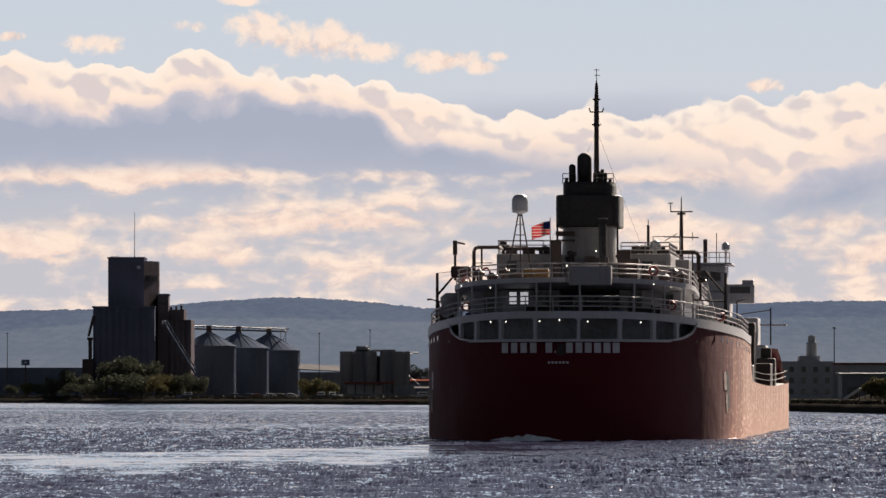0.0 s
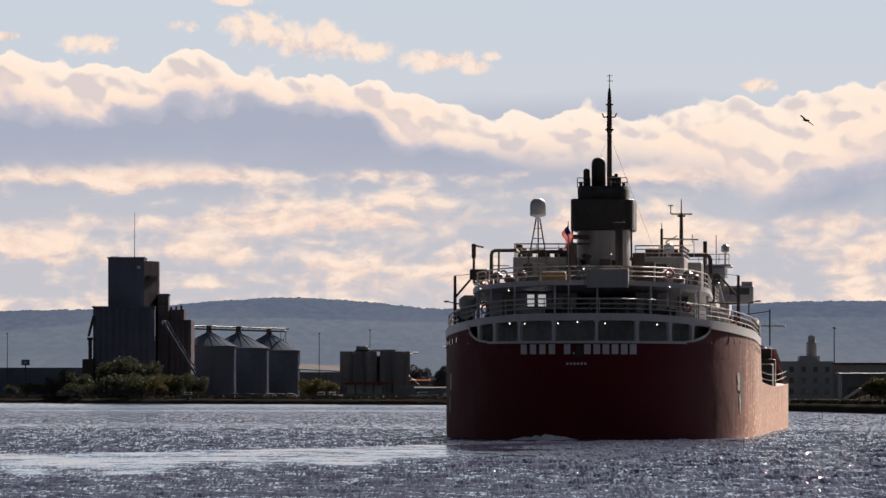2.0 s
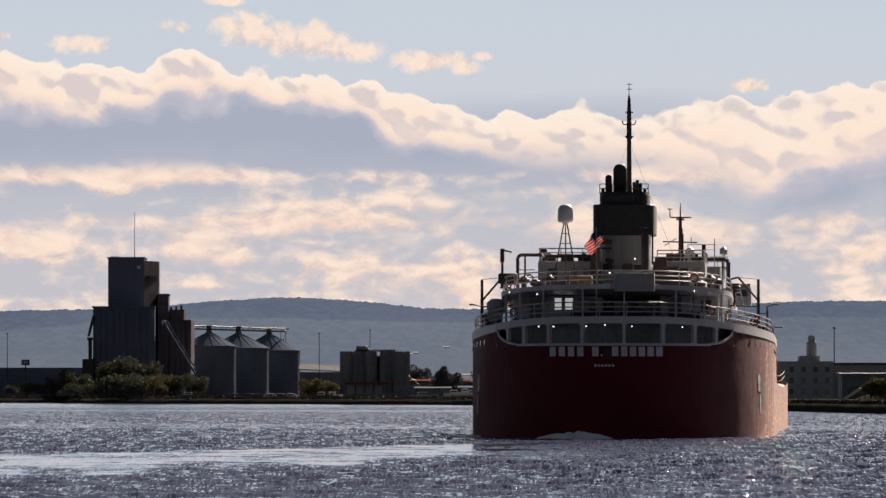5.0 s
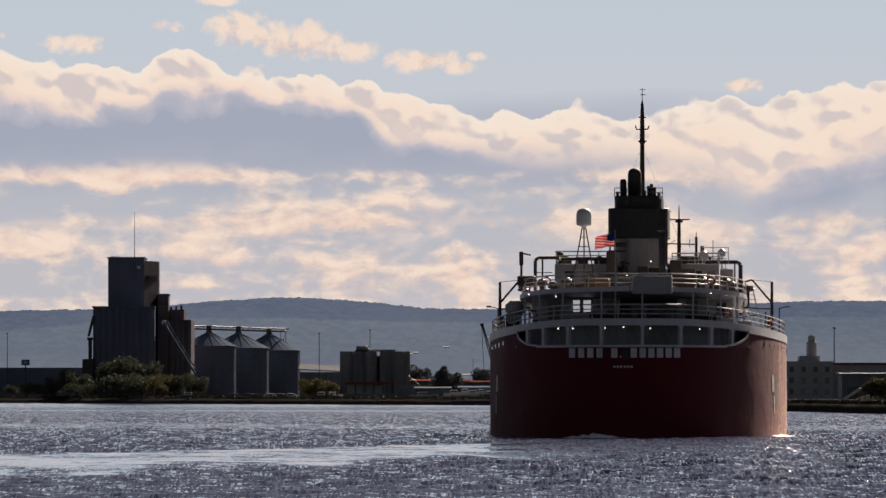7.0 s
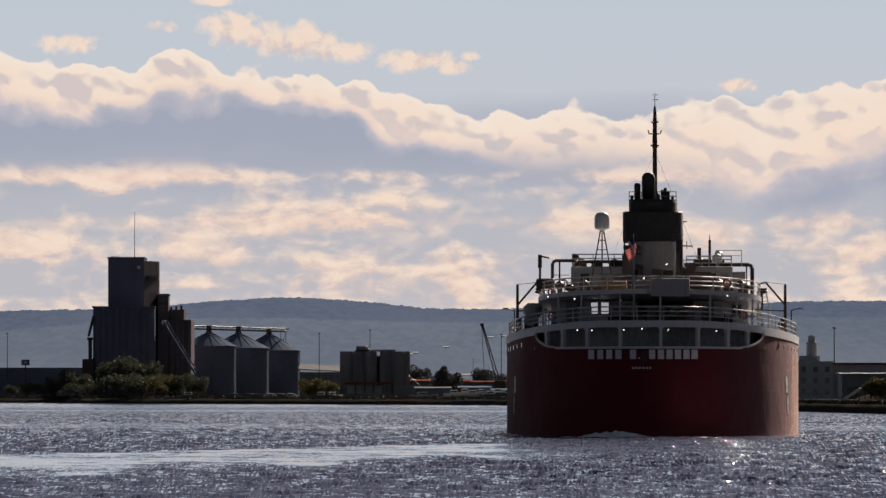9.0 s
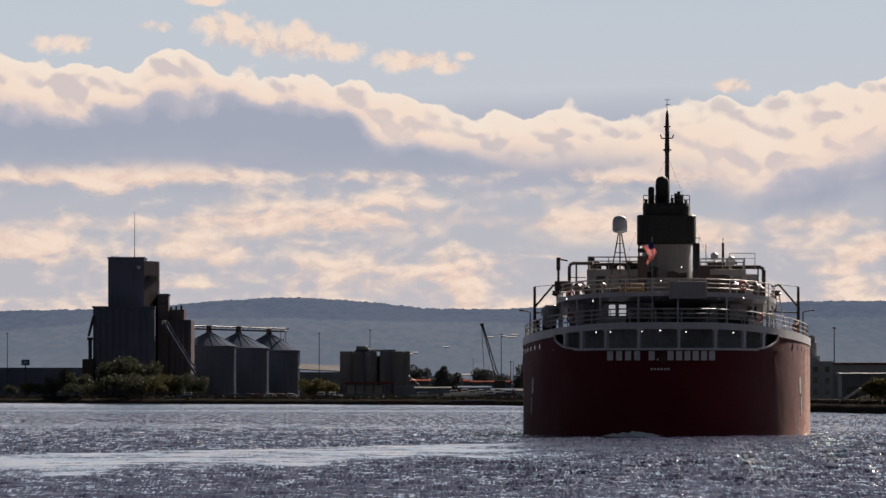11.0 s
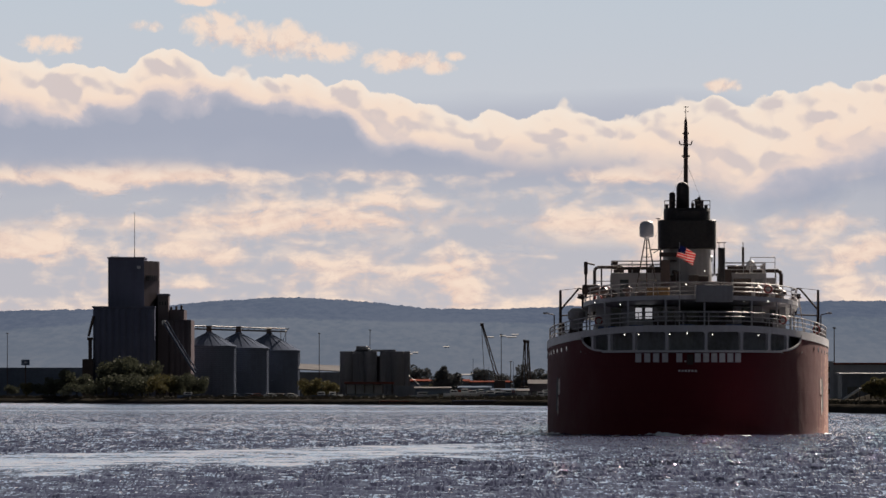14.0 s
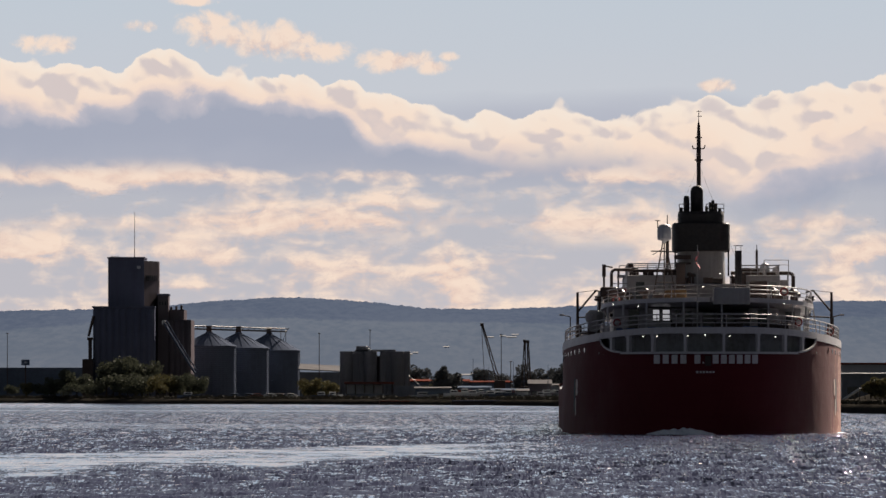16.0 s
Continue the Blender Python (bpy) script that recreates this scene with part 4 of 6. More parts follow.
single("whip_post", M_DARK, ship, lambda bm: [rod(bm, (4.5, 28, 13.35), (4.5, 28, 15.5), 0.1), rod(bm, (4.5, 28, 15.5), (4.5, 28, 15.9), 0.03)])
single("roof_arch", M_RAIL, ship, lambda bm: [pipe(bm, [(5.0, 24.5, 13.3), (5.0, 24.5, 14.6), (7.0, 24.5, 14.6), (7.0, 24.5, 13.3)], 0.03), rod(bm, (5.0, 24.5, 14.2), (7.0, 24.5, 14.2), 0.02)])
single("tarped_locker", M_YELLOW, ship, lambda bm: box(bm, -3.5, -1.7, 9.5, 10.6, 10.6, 12.0, 0.12), "ochre tarpaulin-covered locker")
single("deck_crate", M_DARK, ship, lambda bm: box(bm, -4.3, -3.6, 9.5, 10.3, 10.6, 11.75, 0.05))
single("stern_housing", M_WHITE, ship, lambda bm: box(bm, 0.2, 3.1, 0.6, 2.4, 10.7, 12.05, 0.06), "white-painted housing over the stern rail")
single("louvred_box", M_DARK, ship, lambda bm: [box(bm, 3.3, 4.7, 8, 9.2, 11.28 + 0.28 * i, 11.28 + 0.28 * i + 0.2, 0.02) for i in range(5)] + [box(bm, 3.35, 4.65, 8.1, 9.1, 10.7, 12.65)], "dark louvred box")
single("vent_post", M_BLACK, ship, lambda bm: [rod(bm, (2.3, 5, 10.8), (2.3, 5, 15.0), 0.28, n=12), rod(bm, (2.1, 5, 15.0), (2.1, 5, 15.4), 0.02), rod(bm, (2.5, 5, 15.0), (2.5, 5, 15.4), 0.02), rod(bm, (1.95, 5, 15.4), (2.65, 5, 15.4), 0.03)], "tall black vent post")
single("access_ladder", M_RAIL, ship, lambda bm: [rod(bm, (8.9, 30, 8.0), (8.2, 24, 11.3), 0.05), rod(bm, (9.6, 30, 8.0), (8.9, 24, 11.3), 0.05)] + [rod(bm, (8.9 - 0.07 * i, 30 - 0.6 * i, 8 + 0.33 * i), (9.6 - 0.07 * i, 30 - 0.6 * i, 8 + 0.33 * i), 0.03) for i in range(10)])
raft = single("raft_launcher", M_DARK, ship, lambda bm: [rod(bm, (-8.3, 9.8, 11.2), (-8.3, 9.8, 13.9), 0.09), rod(bm, (-8.3, 9.8, 13.9), (-7.6, 9.8, 13.75), 0.07), box(bm, -8.45, -8.15, 9.6, 10.0, 13.0, 14.0, 0.03),
                                                      box(bm, -8.6, -7.2, 9.6, 10.9, 11.4, 12.2, 0.15)], "dark raft launching post and canister")


def satellite_mast():
    legs = single("lattice_tripod", M_DARK, ship, lambda bm: [rod(bm, (-3.53 + dx, 6.5 + dy, 10.75), (-3.53 + dx * 0.12, 6.5 + dy * 0.12, 15.75), 0.05) for dx, dy in ((-1.0, -0.4), (1.0, -0.4), (0, 0.9))]
                  + [rod(bm, (-3.53 - k * 1.0, 6.1, z), (-3.53 + k * 1.0, 6.1, z), 0.03) for z, k in ((12.5, 0.76), (13.5, 0.57), (14.3, 0.41), (15.0, 0.27))]
                  + [rod(bm, (-3.53 - k, 6.1, z), (-3.53, 7.2, z), 0.025) for z, k in ((12.5, 0.76), (13.5, 0.57), (14.3, 0.41))], "dark lattice tripod")
    single("radome", M_DOME, legs, lambda bm: lathe(bm, -3.53, 6.5, [(0.16, 15.65), (0.2, 15.8), (0.52, 15.88), (0.57, 16.05), (0.57, 16.65), (0.52, 16.88), (0.40, 17.05), (0.22, 17.13), (0.02, 17.16)], 22), "white satellite radome", True)


satellite_mast()


# -- funnel, exhausts and mast --
def loft(bm, sections, x=0.0, y=33.0, n=32, square=3.2):
    rings = []
    for rx, ry, z in sections:
        ring = []
        for i in range(n):
            t = 2 * math.pi * i / n
            c, s = math.cos(t), math.sin(t)
            ring.append(bm.verts.new((x + rx * math.copysign(abs(c) ** (2 / square), c), y + ry * math.copysign(abs(s) ** (2 / square), s), z)))
        rings.append(ring)
    quad_faces(bm, rings, True)
    bm.faces.new(rings[0][::-1])
    bm.faces.new(rings[-1])


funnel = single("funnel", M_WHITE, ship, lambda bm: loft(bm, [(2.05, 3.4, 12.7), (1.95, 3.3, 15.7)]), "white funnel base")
single("funnel_casing", M_BLACK, funnel, lambda bm: loft(bm, [(2.25, 3.7, 15.42), (2.38, 3.8, 15.5), (2.38, 3.8, 17.7), (2.3, 3.7, 17.78)], square=7.0), "black funnel casing")
single("funnel_top", M_BLACK, funnel, lambda bm: loft(bm, [(1.9, 3.2, 17.7), (1.92, 3.2, 18.5), (1.88, 3.1, 18.75)], square=4.0), "black funnel top")
single("funnel_strut", M_BLACK, funnel, lambda bm: [rod(bm, (x, 29.4, 13.35), (x, 29.4, 15.6), 0.07) for x in (-2.2, 2.2)])
single("funnel_platform", M_DARK, funnel, lambda bm: [box(bm, -2.3, -0.9, 29.0, 29.6, 14.75, 15.1, 0.03), box(bm, -2.3, -0.9, 29.0, 29.6, 14.35, 14.5, 0.02)])


def stack(name, x, y, r, z1, label=""):
    return single(name, M_BLACK, funnel, lambda bm: lathe(bm, x, y, [(r, 18.6), (r, z1 - r * 0.9), (r * 0.88, z1 - r * 0.45), (r * 0.55, z1 - r * 0.12), (0.02, z1)], 16), label, True)


stack("exhaust_uptake", -0.35, 32.0, 0.53, 20.95, "large round-topped exhaust stack")
stack("exhaust_uptake", -1.22, 31.5, 0.25, 20.1, "small round-topped exhaust stack")
for x, z in ((0.75, 19.55), (0.98, 19.7), (1.22, 19.45), (1.55, 19.0), (-1.65, 19.1), (0.45, 19.2)):
    single("exhaust_pipe", M_BLACK, funnel, lambda bm: rod(bm, (x, 31.6, 18.6), (x, 31.6, z), 0.13, n=10))
for x0, x1 in ((-1.85, -0.9), (0.4, 1.85)):
    single("funnel_rail", M_DARK, funnel, lambda bm: [rod(bm, (x0, 30.2, z), (x1, 30.2, z), 0.03) for z in (19.0, 19.35)] + [rod(bm, (x, 30.2, 18.6), (x, 30.2, 19.35), 0.03) for x in (x0, (x0 + x1) / 2, x1)])
mast = single("mast", M_DARK, ship, lambda bm: lathe(bm, 0.04, 41.9, [(0.24, 11.2), (0.22, 18), (0.17, 23.2), (0.24, 23.3), (0.24, 23.45), (0.2, 23.5), (0.17, 25.2), (0.12, 26.3), (0.03, 26.7)], 12), "tall tapered brown steel mast")
single("mast_arm", M_DARK, mast, lambda bm: pipe(bm, [(-0.5, 41.9, 24.65), (-0.42, 41.9, 24.35), (0.48, 41.9, 24.35), (0.58, 41.9, 24.65)], 0.05))
single("mast_arm", M_DARK, mast, lambda bm: rod(bm, (-0.3, 41.9, 23.4), (0.38, 41.9, 23.4), 0.06))
single("mast_arm", M_DARK, mast, lambda bm: rod(bm, (-0.25, 41.9, 25.3), (0.33, 41.9, 25.3), 0.06))
single("mast_antenna", M_RAIL, mast, lambda bm: [rod(bm, (0.04, 41.9, 26.6), (0.04, 41.9, 27.6), 0.03), rod(bm, (-0.16, 41.9, 27.5), (0.3, 41.9, 27.5), 0.025), rod(bm, (-0.1, 41.9, 27.1), (0.3, 41.9, 27.1), 0.03)])
single("mast_stay", M_DARK, mast, lambda bm: [rod(bm, (0.04, 41.9, 23), (3.8, 40.8, 13.4), 0.009), rod(bm, (0.04, 41.9, 23), (-3.8, 40.8, 13.4), 0.006)])

# -- ensign staff at the stern --
staff = single("flagstaff", M_RAIL, ship, lambda bm: [rod(bm, (-1.05, 0.2, 8.4), (-1.05, -0.1, 15.35), 0.05, 0.03)], "thin white ensign staff")


def flag_colours():
    g = Graph("striped_ensign")
    xyz = g.split(g.coords())
    stripe = g.math("GREATER_THAN", g.math("FRACT", g.math("MULTIPLY", xyz[2], 5.0)), 0.5)
    canton = g.math("MULTIPLY", g.math("GREATER_THAN", xyz[0], -0.58), g.math("GREATER_THAN", xyz[2], -0.54))
    col = g.mix(stripe, (0.56, 0.48, 0.47), (0.55, 0.012, 0.03))
    g.put(g.bsdf.inputs["Base Color"], g.mix(canton, col, (0.03, 0.04, 0.12)))
    g.bsdf.inputs["Roughness"].default_value = 0.8
    tr = g.tree.nodes.new("ShaderNodeBsdfTranslucent")
    g.put(tr.inputs[0], g.mix(canton, col, (0.03, 0.04, 0.12)))
    m = g.tree.nodes.new("ShaderNodeMixShader")
    m.inputs[0].default_value = 0.65
    g.tree.links.new(g.bsdf.outputs[0], m.inputs[1])
    g.tree.links.new(tr.outputs[0], m.inputs[2])
    g.tree.links.new(m.outputs[0], g.out.inputs[0])
    return g.mat


def flag_cloth(bm):
    rows = []
    for i in range(15):
        s = i / 14.0
        x = -1.4 * s
        rows.append([bm.verts.new((x, 0.16 * math.sin(7.5 * s + 0.8 * k / 5) * (0.3 + s), -0.95 * k / 5 - 0.35 * s * s)) for k in range(6)])
    quad_faces(bm, rows)


flag = single("flag", flag_colours(), ship, flag_cloth, "red and white striped ensign streaming from the staff", True)
sol = flag.modifiers.new("cloth", "SOLIDIFY")
sol.thickness = 0.012

# -- main deck and forward house --
def fore_deck():
    bm = bmesh.new()
    rows = [[bm.verts.new((s * b * 0.99, a, main_deck(a) - 0.3)) for s in (-1, 1)] for b, a in fore_stations()[:-1]]
    quad_faces(bm, rows)
    part("main_deck", bm, M_GREY, ship)
    for i in range(15):
        a = 64 + 8 * i
        single("hatch_cover", M_DARK, ship, lambda bm: box(bm, -7.2, 7.2, a, a + 5.6, main_deck(a) - 0.4, main_deck(a) + 0.9, 0.1), "brown steel hatch cover")
    single("unloading_boom", M_DARK, ship, lambda bm: [rod(bm, (dx, 56, z), (dx, 168, z + 1.2), 0.22) for dx in (-1.6, 1.6) for z in (6.6, 9.0)]
           + [rod(bm, (dx, 56 + 7 * i, 6.6 + 0.07 * i), (dx, 63 + 7 * i, 9.0 + 0.08 * i), 0.14) for dx in (-1.6, 1.6) for i in range(16)]
           + [box(bm, -1.6, 1.6, 55 + 28 * i, 56 + 28 * i, main_deck(60) - 0.3, 6.6) for i in range(5)], "long dark lattice unloading boom")
    reel = single("hatch_crane", M_DARK, ship, lambda bm: [box(bm, side * 9.6 - 0.35, side * 9.6 + 0.35, a, a + 1.0, main_deck(110) - 0.3, 8.6, 0.05) for side in (-1, 1) for a in (112, 116)] + [box(bm, -10, 10, 112, 117, 8.4, 9.3, 0.1)], "dark gantry hatch crane")
    single("crane_cab", M_DARK, reel, lambda bm: box(bm, 7.4, 9.2, 110.2, 112, 6.2, 8.4, 0.1))
    single("hose_reel", M_BLACK, ship, lambda bm: [rod(bm, (9.0, 62, 5.5), (9.9, 62, 5.5), 1.1, n=20), box(bm, 8.8, 10.2, 60.5, 63.5, 3.9, 4.4)], "black hose reel on the side deck")
    for y0, y1, z0, z1 in ((72, 77, 3.9, 6.4), (90, 96, 3.6, 5.6), (150, 158, 3.9, 6.0)):
        single("side_locker", M_DARK, ship, lambda bm: box(bm, 8.3, 10.4, y0, y1, z0, z1, 0.1))
    single("stair_stage", M_DARK, ship, lambda bm: [rod(bm, (9.6, 49, 7.3), (9.6, 60, 4.2), 0.05), rod(bm, (10.6, 49, 7.3), (10.6, 60, 4.2), 0.05), rod(bm, (10.6, 49, 8.3), (10.6, 60, 5.2), 0.04)])
    single("side_rail", M_DARK, ship, lambda bm: [pipe(bm, [(11.0, a, main_deck(a) + h) for a in range(56, 196, 7)], 0.035, 5) for h in (0.5, 1.0)])
    fore = single("forward_house", M_BULWARK, ship, lambda bm: [box(bm, -8.6, 8.6, 196, 208, 3.8, 8.0, 0.15), box(bm, -7.8, 7.8, 198, 208, 8.0, 10.7, 0.15), box(bm, -5.0, 5.0, 199, 210, 10.7, 13.2, 0.15)], "white forward deckhouse")
    fore.location.x = 0.2
    single("pilothouse", M_BULWARK, fore, lambda bm: [box(bm, -4.6, 4.6, 199.5, 209, 13.2, 15.9, 0.2), box(bm, -5.2, 5.2, 199, 209.8, 15.9, 16.1, 0.05)], "white pilothouse")
    for side in (-1, 1):
        single("bridge_wing", M_BULWARK, fore, lambda bm: [box(bm, min(side * 4.6, side * 7.4), max(side * 4.6, side * 7.4), 200, 203, 12.1, 14.0, 0.12), box(bm, min(side * 6.2, side * 7.3), max(side * 6.2, side * 7.3), 200.2, 202.5, 14.0, 14.4, 0.05)])
        single("wing_window", M_GLASS, fore, lambda bm: box(bm, min(side * 5.0, side * 7.0), max(side * 5.0, side * 7.0), 199.94, 200.05, 13.1, 13.75))
        single("wing_platform", M_BULWARK, fore, lambda bm: box(bm, min(side * 8.0, side * 10.6), max(side * 8.0, side * 10.6), 198, 201, 9.9, 10.05, 0.03))
    for i in range(7):
        single("pilothouse_window", M_GLASS, fore, lambda bm: box(bm, -4.1 + 1.2 * i, -3.1 + 1.2 * i, 199.42, 199.52, 14.3, 15.2))
    single("bridge_rail", M_RAIL, fore, lambda bm: [rod(bm, (-5.0, 199.3, z), (5.0, 199.3, z), 0.04) for z in (16.6, 17.1)] + [rod(bm, (-5 + i, 199.3, 16.1), (-5 + i, 199.3, 17.1), 0.035) for i in range(11)])
    single("search_light", M_DOME, fore, lambda bm: [rod(bm, (4.6, 200, 16.1), (4.6, 200, 17.3), 0.1), lathe(bm, 4.6, 200, [(0.1, 17.2), (0.4, 17.4), (0.4, 17.9), (0.15, 18.1)], 12)])
    single("mushroom_vent", M_DARK, fore, lambda bm: [rod(bm, (2.6, 200, 16.1), (2.6, 200, 18.4), 0.2), rod(bm, (3.7, 200, 16.1), (3.7, 200, 19.0), 0.04)])
    fm = single("forward_mast", M_DARK, fore, lambda bm: [rod(bm, (0.2, 201.2, 16.0), (0.2, 201.2, 21.2), 0.22, 0.16), rod(bm, (0.2, 201.2, 21.2), (0.2, 201.2, 22.6), 0.08, 0.04)], "dark radar mast over the pilothouse")
    single("yard", M_DARK, fm, lambda bm: [rod(bm, (-1.6, 201.2, 18.7), (1.9, 201.2, 18.6), 0.07), rod(bm, (-1.4, 201.2, 18.3), (-0.2, 201.2, 19.0), 0.04), rod(bm, (1.3, 201.2, 18.3), (1.3, 201.2, 19.1), 0.04)])
    single("yard", M_DARK, fm, lambda bm: [rod(bm, (-0.85, 201.2, 21.15), (1.3, 201.2, 21.15), 0.07), rod(bm, (-0.85, 201.2, 21.15), (-0.85, 201.2, 22.0), 0.05), rod(bm, (-1.1, 201.2, 22.0), (-0.6, 201.2, 22.0), 0.05), box(bm, -0.2, 0.6, 201, 201.4, 20.85, 21.05)])
    single("jack_pole", M_DARK, ship, lambda bm: [rod(bm, (9.3, 196, 8.0), (9.3, 196, 11.6), 0.07), rod(bm, (6.4, 196, 11.0), (9.3, 196, 11.4), 0.05)])
    single("mooring_frame", M_DARK, ship, lambda bm: [box(bm, 8.4, 10.2, 176, 180, 3.9, 6.6, 0.15), box(bm, 8.8, 9.8, 177, 179, 6.5, 7.6, 0.1)])


fore_deck()


# ---- the far bank: grain elevator, bins, yards and trees ----
M_LEAF = leaf_surface("dark_autumn_foliage", (0.075, 0.085, 0.062), (0.10, 0.104, 0.072), 1.5)
M_SCRUB = leaf_surface("dark_bank_scrub", (0.035, 0.035, 0.03), (0.055, 0.048, 0.035), 0.8, 0.1)
M_LEAF_Y = leaf_surface("yellow_autumn_foliage", (0.15, 0.125, 0.055), (0.10, 0.10, 0.055), 1.5)
# distance haze put into the leaf colour: paler and bluer than the bank trees
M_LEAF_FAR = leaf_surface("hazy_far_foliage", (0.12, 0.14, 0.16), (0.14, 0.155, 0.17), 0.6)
# greyed leaf colour that carries the haze behind the yard
M_LEAF_HAZE = leaf_surface("hazy_grey_green_foliage", (0.060, 0.066, 0.072), (0.078, 0.082, 0.085), 0.9)
M_BARK = surface("grey_bark", (0.06, 0.05, 0.04), (0.09, 0.075, 0.06), 1.0, 0.9)
M_RUST = surface("rust_red_cladding", (0.16, 0.05, 0.04), (0.10, 0.05, 0.04), 3.0, 0.85, 0.0, 0.02, 0.4)
M_PALE = surface("pale_boat_paint", (0.50, 0.51, 0.53), (0.36, 0.37, 0.39), 2.0, 0.65)
M_TARP = surface("blue_grey_cladding", (0.12, 0.15, 0.20), (0.09, 0.11, 0.15), 4.0, 0.85)


def far_box(name, material, parent, x0, x1, y0, y1, z0, z1, label=""):
    return single(name, material, parent, lambda bm: box(bm, x0, x1, y0, y1, z0, z1, 0.05), label)


def elevator():
    e = thing("grain_elevator", "dark concrete grain elevator with a tall headhouse", "grain elevator", (0, 0, 0))
    y = 2500
    head = far_box("headhouse", M_CONC, e, -123.5, -110.2, y, y + 22, 2, 53.2)
    single("headhouse_side", M_BRICK, e, lambda bm: slab(bm, [(-110.2 + 0.01, y + 0.3), (-105.4, y + 14), (-105.4, y + 22), (-110.2 + 0.01, y + 22)], 2, 52.4), "lighter brown sunlit side wall")
    far_box("parapet", M_CONC, e, -123.8, -110.0, y - 0.3, y + 22.3, 53.2, 53.8)
    for k in range(7):
        far_box("headhouse_window", M_GLASS, head, -109.4 + 0.62 * k, -109.4 + 0.62 * k + 0.32, y + 1.5 + 2.1 * k, y + 2.6 + 2.1 * k, 46.1 - 1, 47.2)
    far_box("headhouse_sign", M_PALE, head, -112.9, -111.5, y - 0.25, y - 0.05, 49.5, 50.5, "small pale wall sign")
    far_box("storage_block", M_CONC, e, -128.3, -105.8, y - 12, y - 0.2, 2, 34.9)
    for i in range(9):
        x = -127.1 + 2.45 * i
        single("silo_front", M_CONC, e, lambda bm: lathe(bm, x, y - 11.2, [(1.35, 2), (1.35, 34.5)], 14), "", True)
    far_box("roof_edge", M_CONC, e, -128.8, -105.6, y - 12.4, y + 0.2, 34.9, 35.5)
    far_box("middle_tower", M_BRICK, e, -105.4, -101.5, y + 4, y + 18, 2, 39.7)
    for k in range(3):
        far_box("tower_window", M_GLASS, e, -104.8 + 1.0 * k, -104.8 + 1.0 * k + 0.5, y + 3.9, y + 4.05, 36.1, 37.4)
    far_box("tower_cap", M_CONC, e, -105.6, -101.2, y + 3.8, y + 18.2, 39.7, 40.3)
    far_box("rear_silo_block", M_BRICK, e, -101.5, -93.1, y + 6, y + 40, 2, 30.7)
    for i in range(4):
        x = -100.6 + 2.05 * i
        single("silo_front", M_BRICK, e, lambda bm: lathe(bm, x, y + 6.8, [(1.15, 2), (1.15, 30.5)], 12), "", True)
    far_box("gallery", M_BRICK, e, -101.5, -95.8, y + 8, y + 36, 30.7, 34.5)
    for k in range(3):
        far_box("roof_hatch", M_DARK, e, -101.0 + 1.9 * k, -101.0 + 1.9 * k + 0.8, y + 9, y + 11, 34.5, 35.5 + 0.3 * k)
    single("loading_spout", M_STEEL, e, lambda bm: [rod(bm, (-102.7, y - 12.8, 29.9), (-90.6, y - 22, 10.9), 0.42), rod(bm, (-101.7, y - 12.8, 30.5), (-90.2, y - 22, 12.2), 0.2)], "long pale grain loading spout")
    far_box("spout_head", M_PALE, e, -103.1, -101.9, y - 13.4, y - 12.4, 28.8, 30.3)
    single("marine_leg", M_DARK, e, lambda bm: [box(bm, -130.0, -128.8, y - 14, y - 11, 2, 23.0), box(bm, -130.4, -128.5, y - 15, y - 11, 23.0, 24.0), rod(bm, (-130.0, y - 13, 24.4), (-128.1, y - 13, 31.9), 0.5), box(bm, -132.1, -128.3, y - 16, y - 10, 2, 16.1)], "dark conveyor leg beside the block")
    single("roof_antenna", M_DARK, e, lambda bm: rod(bm, (-114.0, y + 6, 53.6), (-114.0, y + 6, 70.5), 0.14, 0.07), "thin roof antenna")
    for u in (0, 1, 2):
        far_box("roof_fitting", M_DARK, e, -122.3 + 1.1 * u, -122.3 + 1.1 * u + 0.4, y + 1, y + 2, 53.8, 54.2)


elevator()


def grain_bin(x, y, r, z_eave, z_peak):
    b = thing("grain_bin", "corrugated galvanised grain bin with a conical roof", "grain bin", (x, y, 0), "bins beside the elevator")
    wall_profile = []
    n = 26
    for i in range(n + 1):
        z = 2 + (z_eave - 2) * i / n
        wall_profile += [(r, z), (r - 0.06, z + (z_eave - 2) / n * 0.5)]
    wall_profile = wall_profile[:-1]
    single("bin_wall", M_STEEL, b, lambda bm: lathe(bm, 0, 0, wall_profile, 40))
    single("bin_roof", M_STEEL, b, lambda bm: lathe(bm, 0, 0, [(r + 0.25, z_eave - 0.1), (r + 0.2, z_eave + 0.15), (1.3, z_peak - 0.6), (1.3, z_peak)], 40))
    for i in range(10):
        t = math.pi + math.pi * (i + 0.5) / 10
        single("roof_rib", M_STEEL, b, lambda bm: rod(bm, (r * math.cos(t), r * math.sin(t), z_eave + 0.2), (1.3 * math.cos(t), 1.3 * math.sin(t), z_peak - 0.5), 0.1, n=5))
    single("bin_cap", M_DARK, b, lambda bm: box(bm, -1.0, 1.0, -1.0, 1.0, z_peak - 0.2, z_peak + 2.2, 0.1))
    single("bin_ladder", M_PALE, b, lambda bm: [rod(bm, (r - 0.05, -0.8 + 0.5 * k, 2), (r - 0.05, -0.8 + 0.5 * k, z_eave), 0.1) for k in (0, 1)] + [rod(bm, (r - 0.05, -0.8, 2.5 + 1.2 * k), (r - 0.05, -0.3, 2.5 + 1.2 * k), 0.05) for k in range(14)], "pale ladder on the bin's edge")


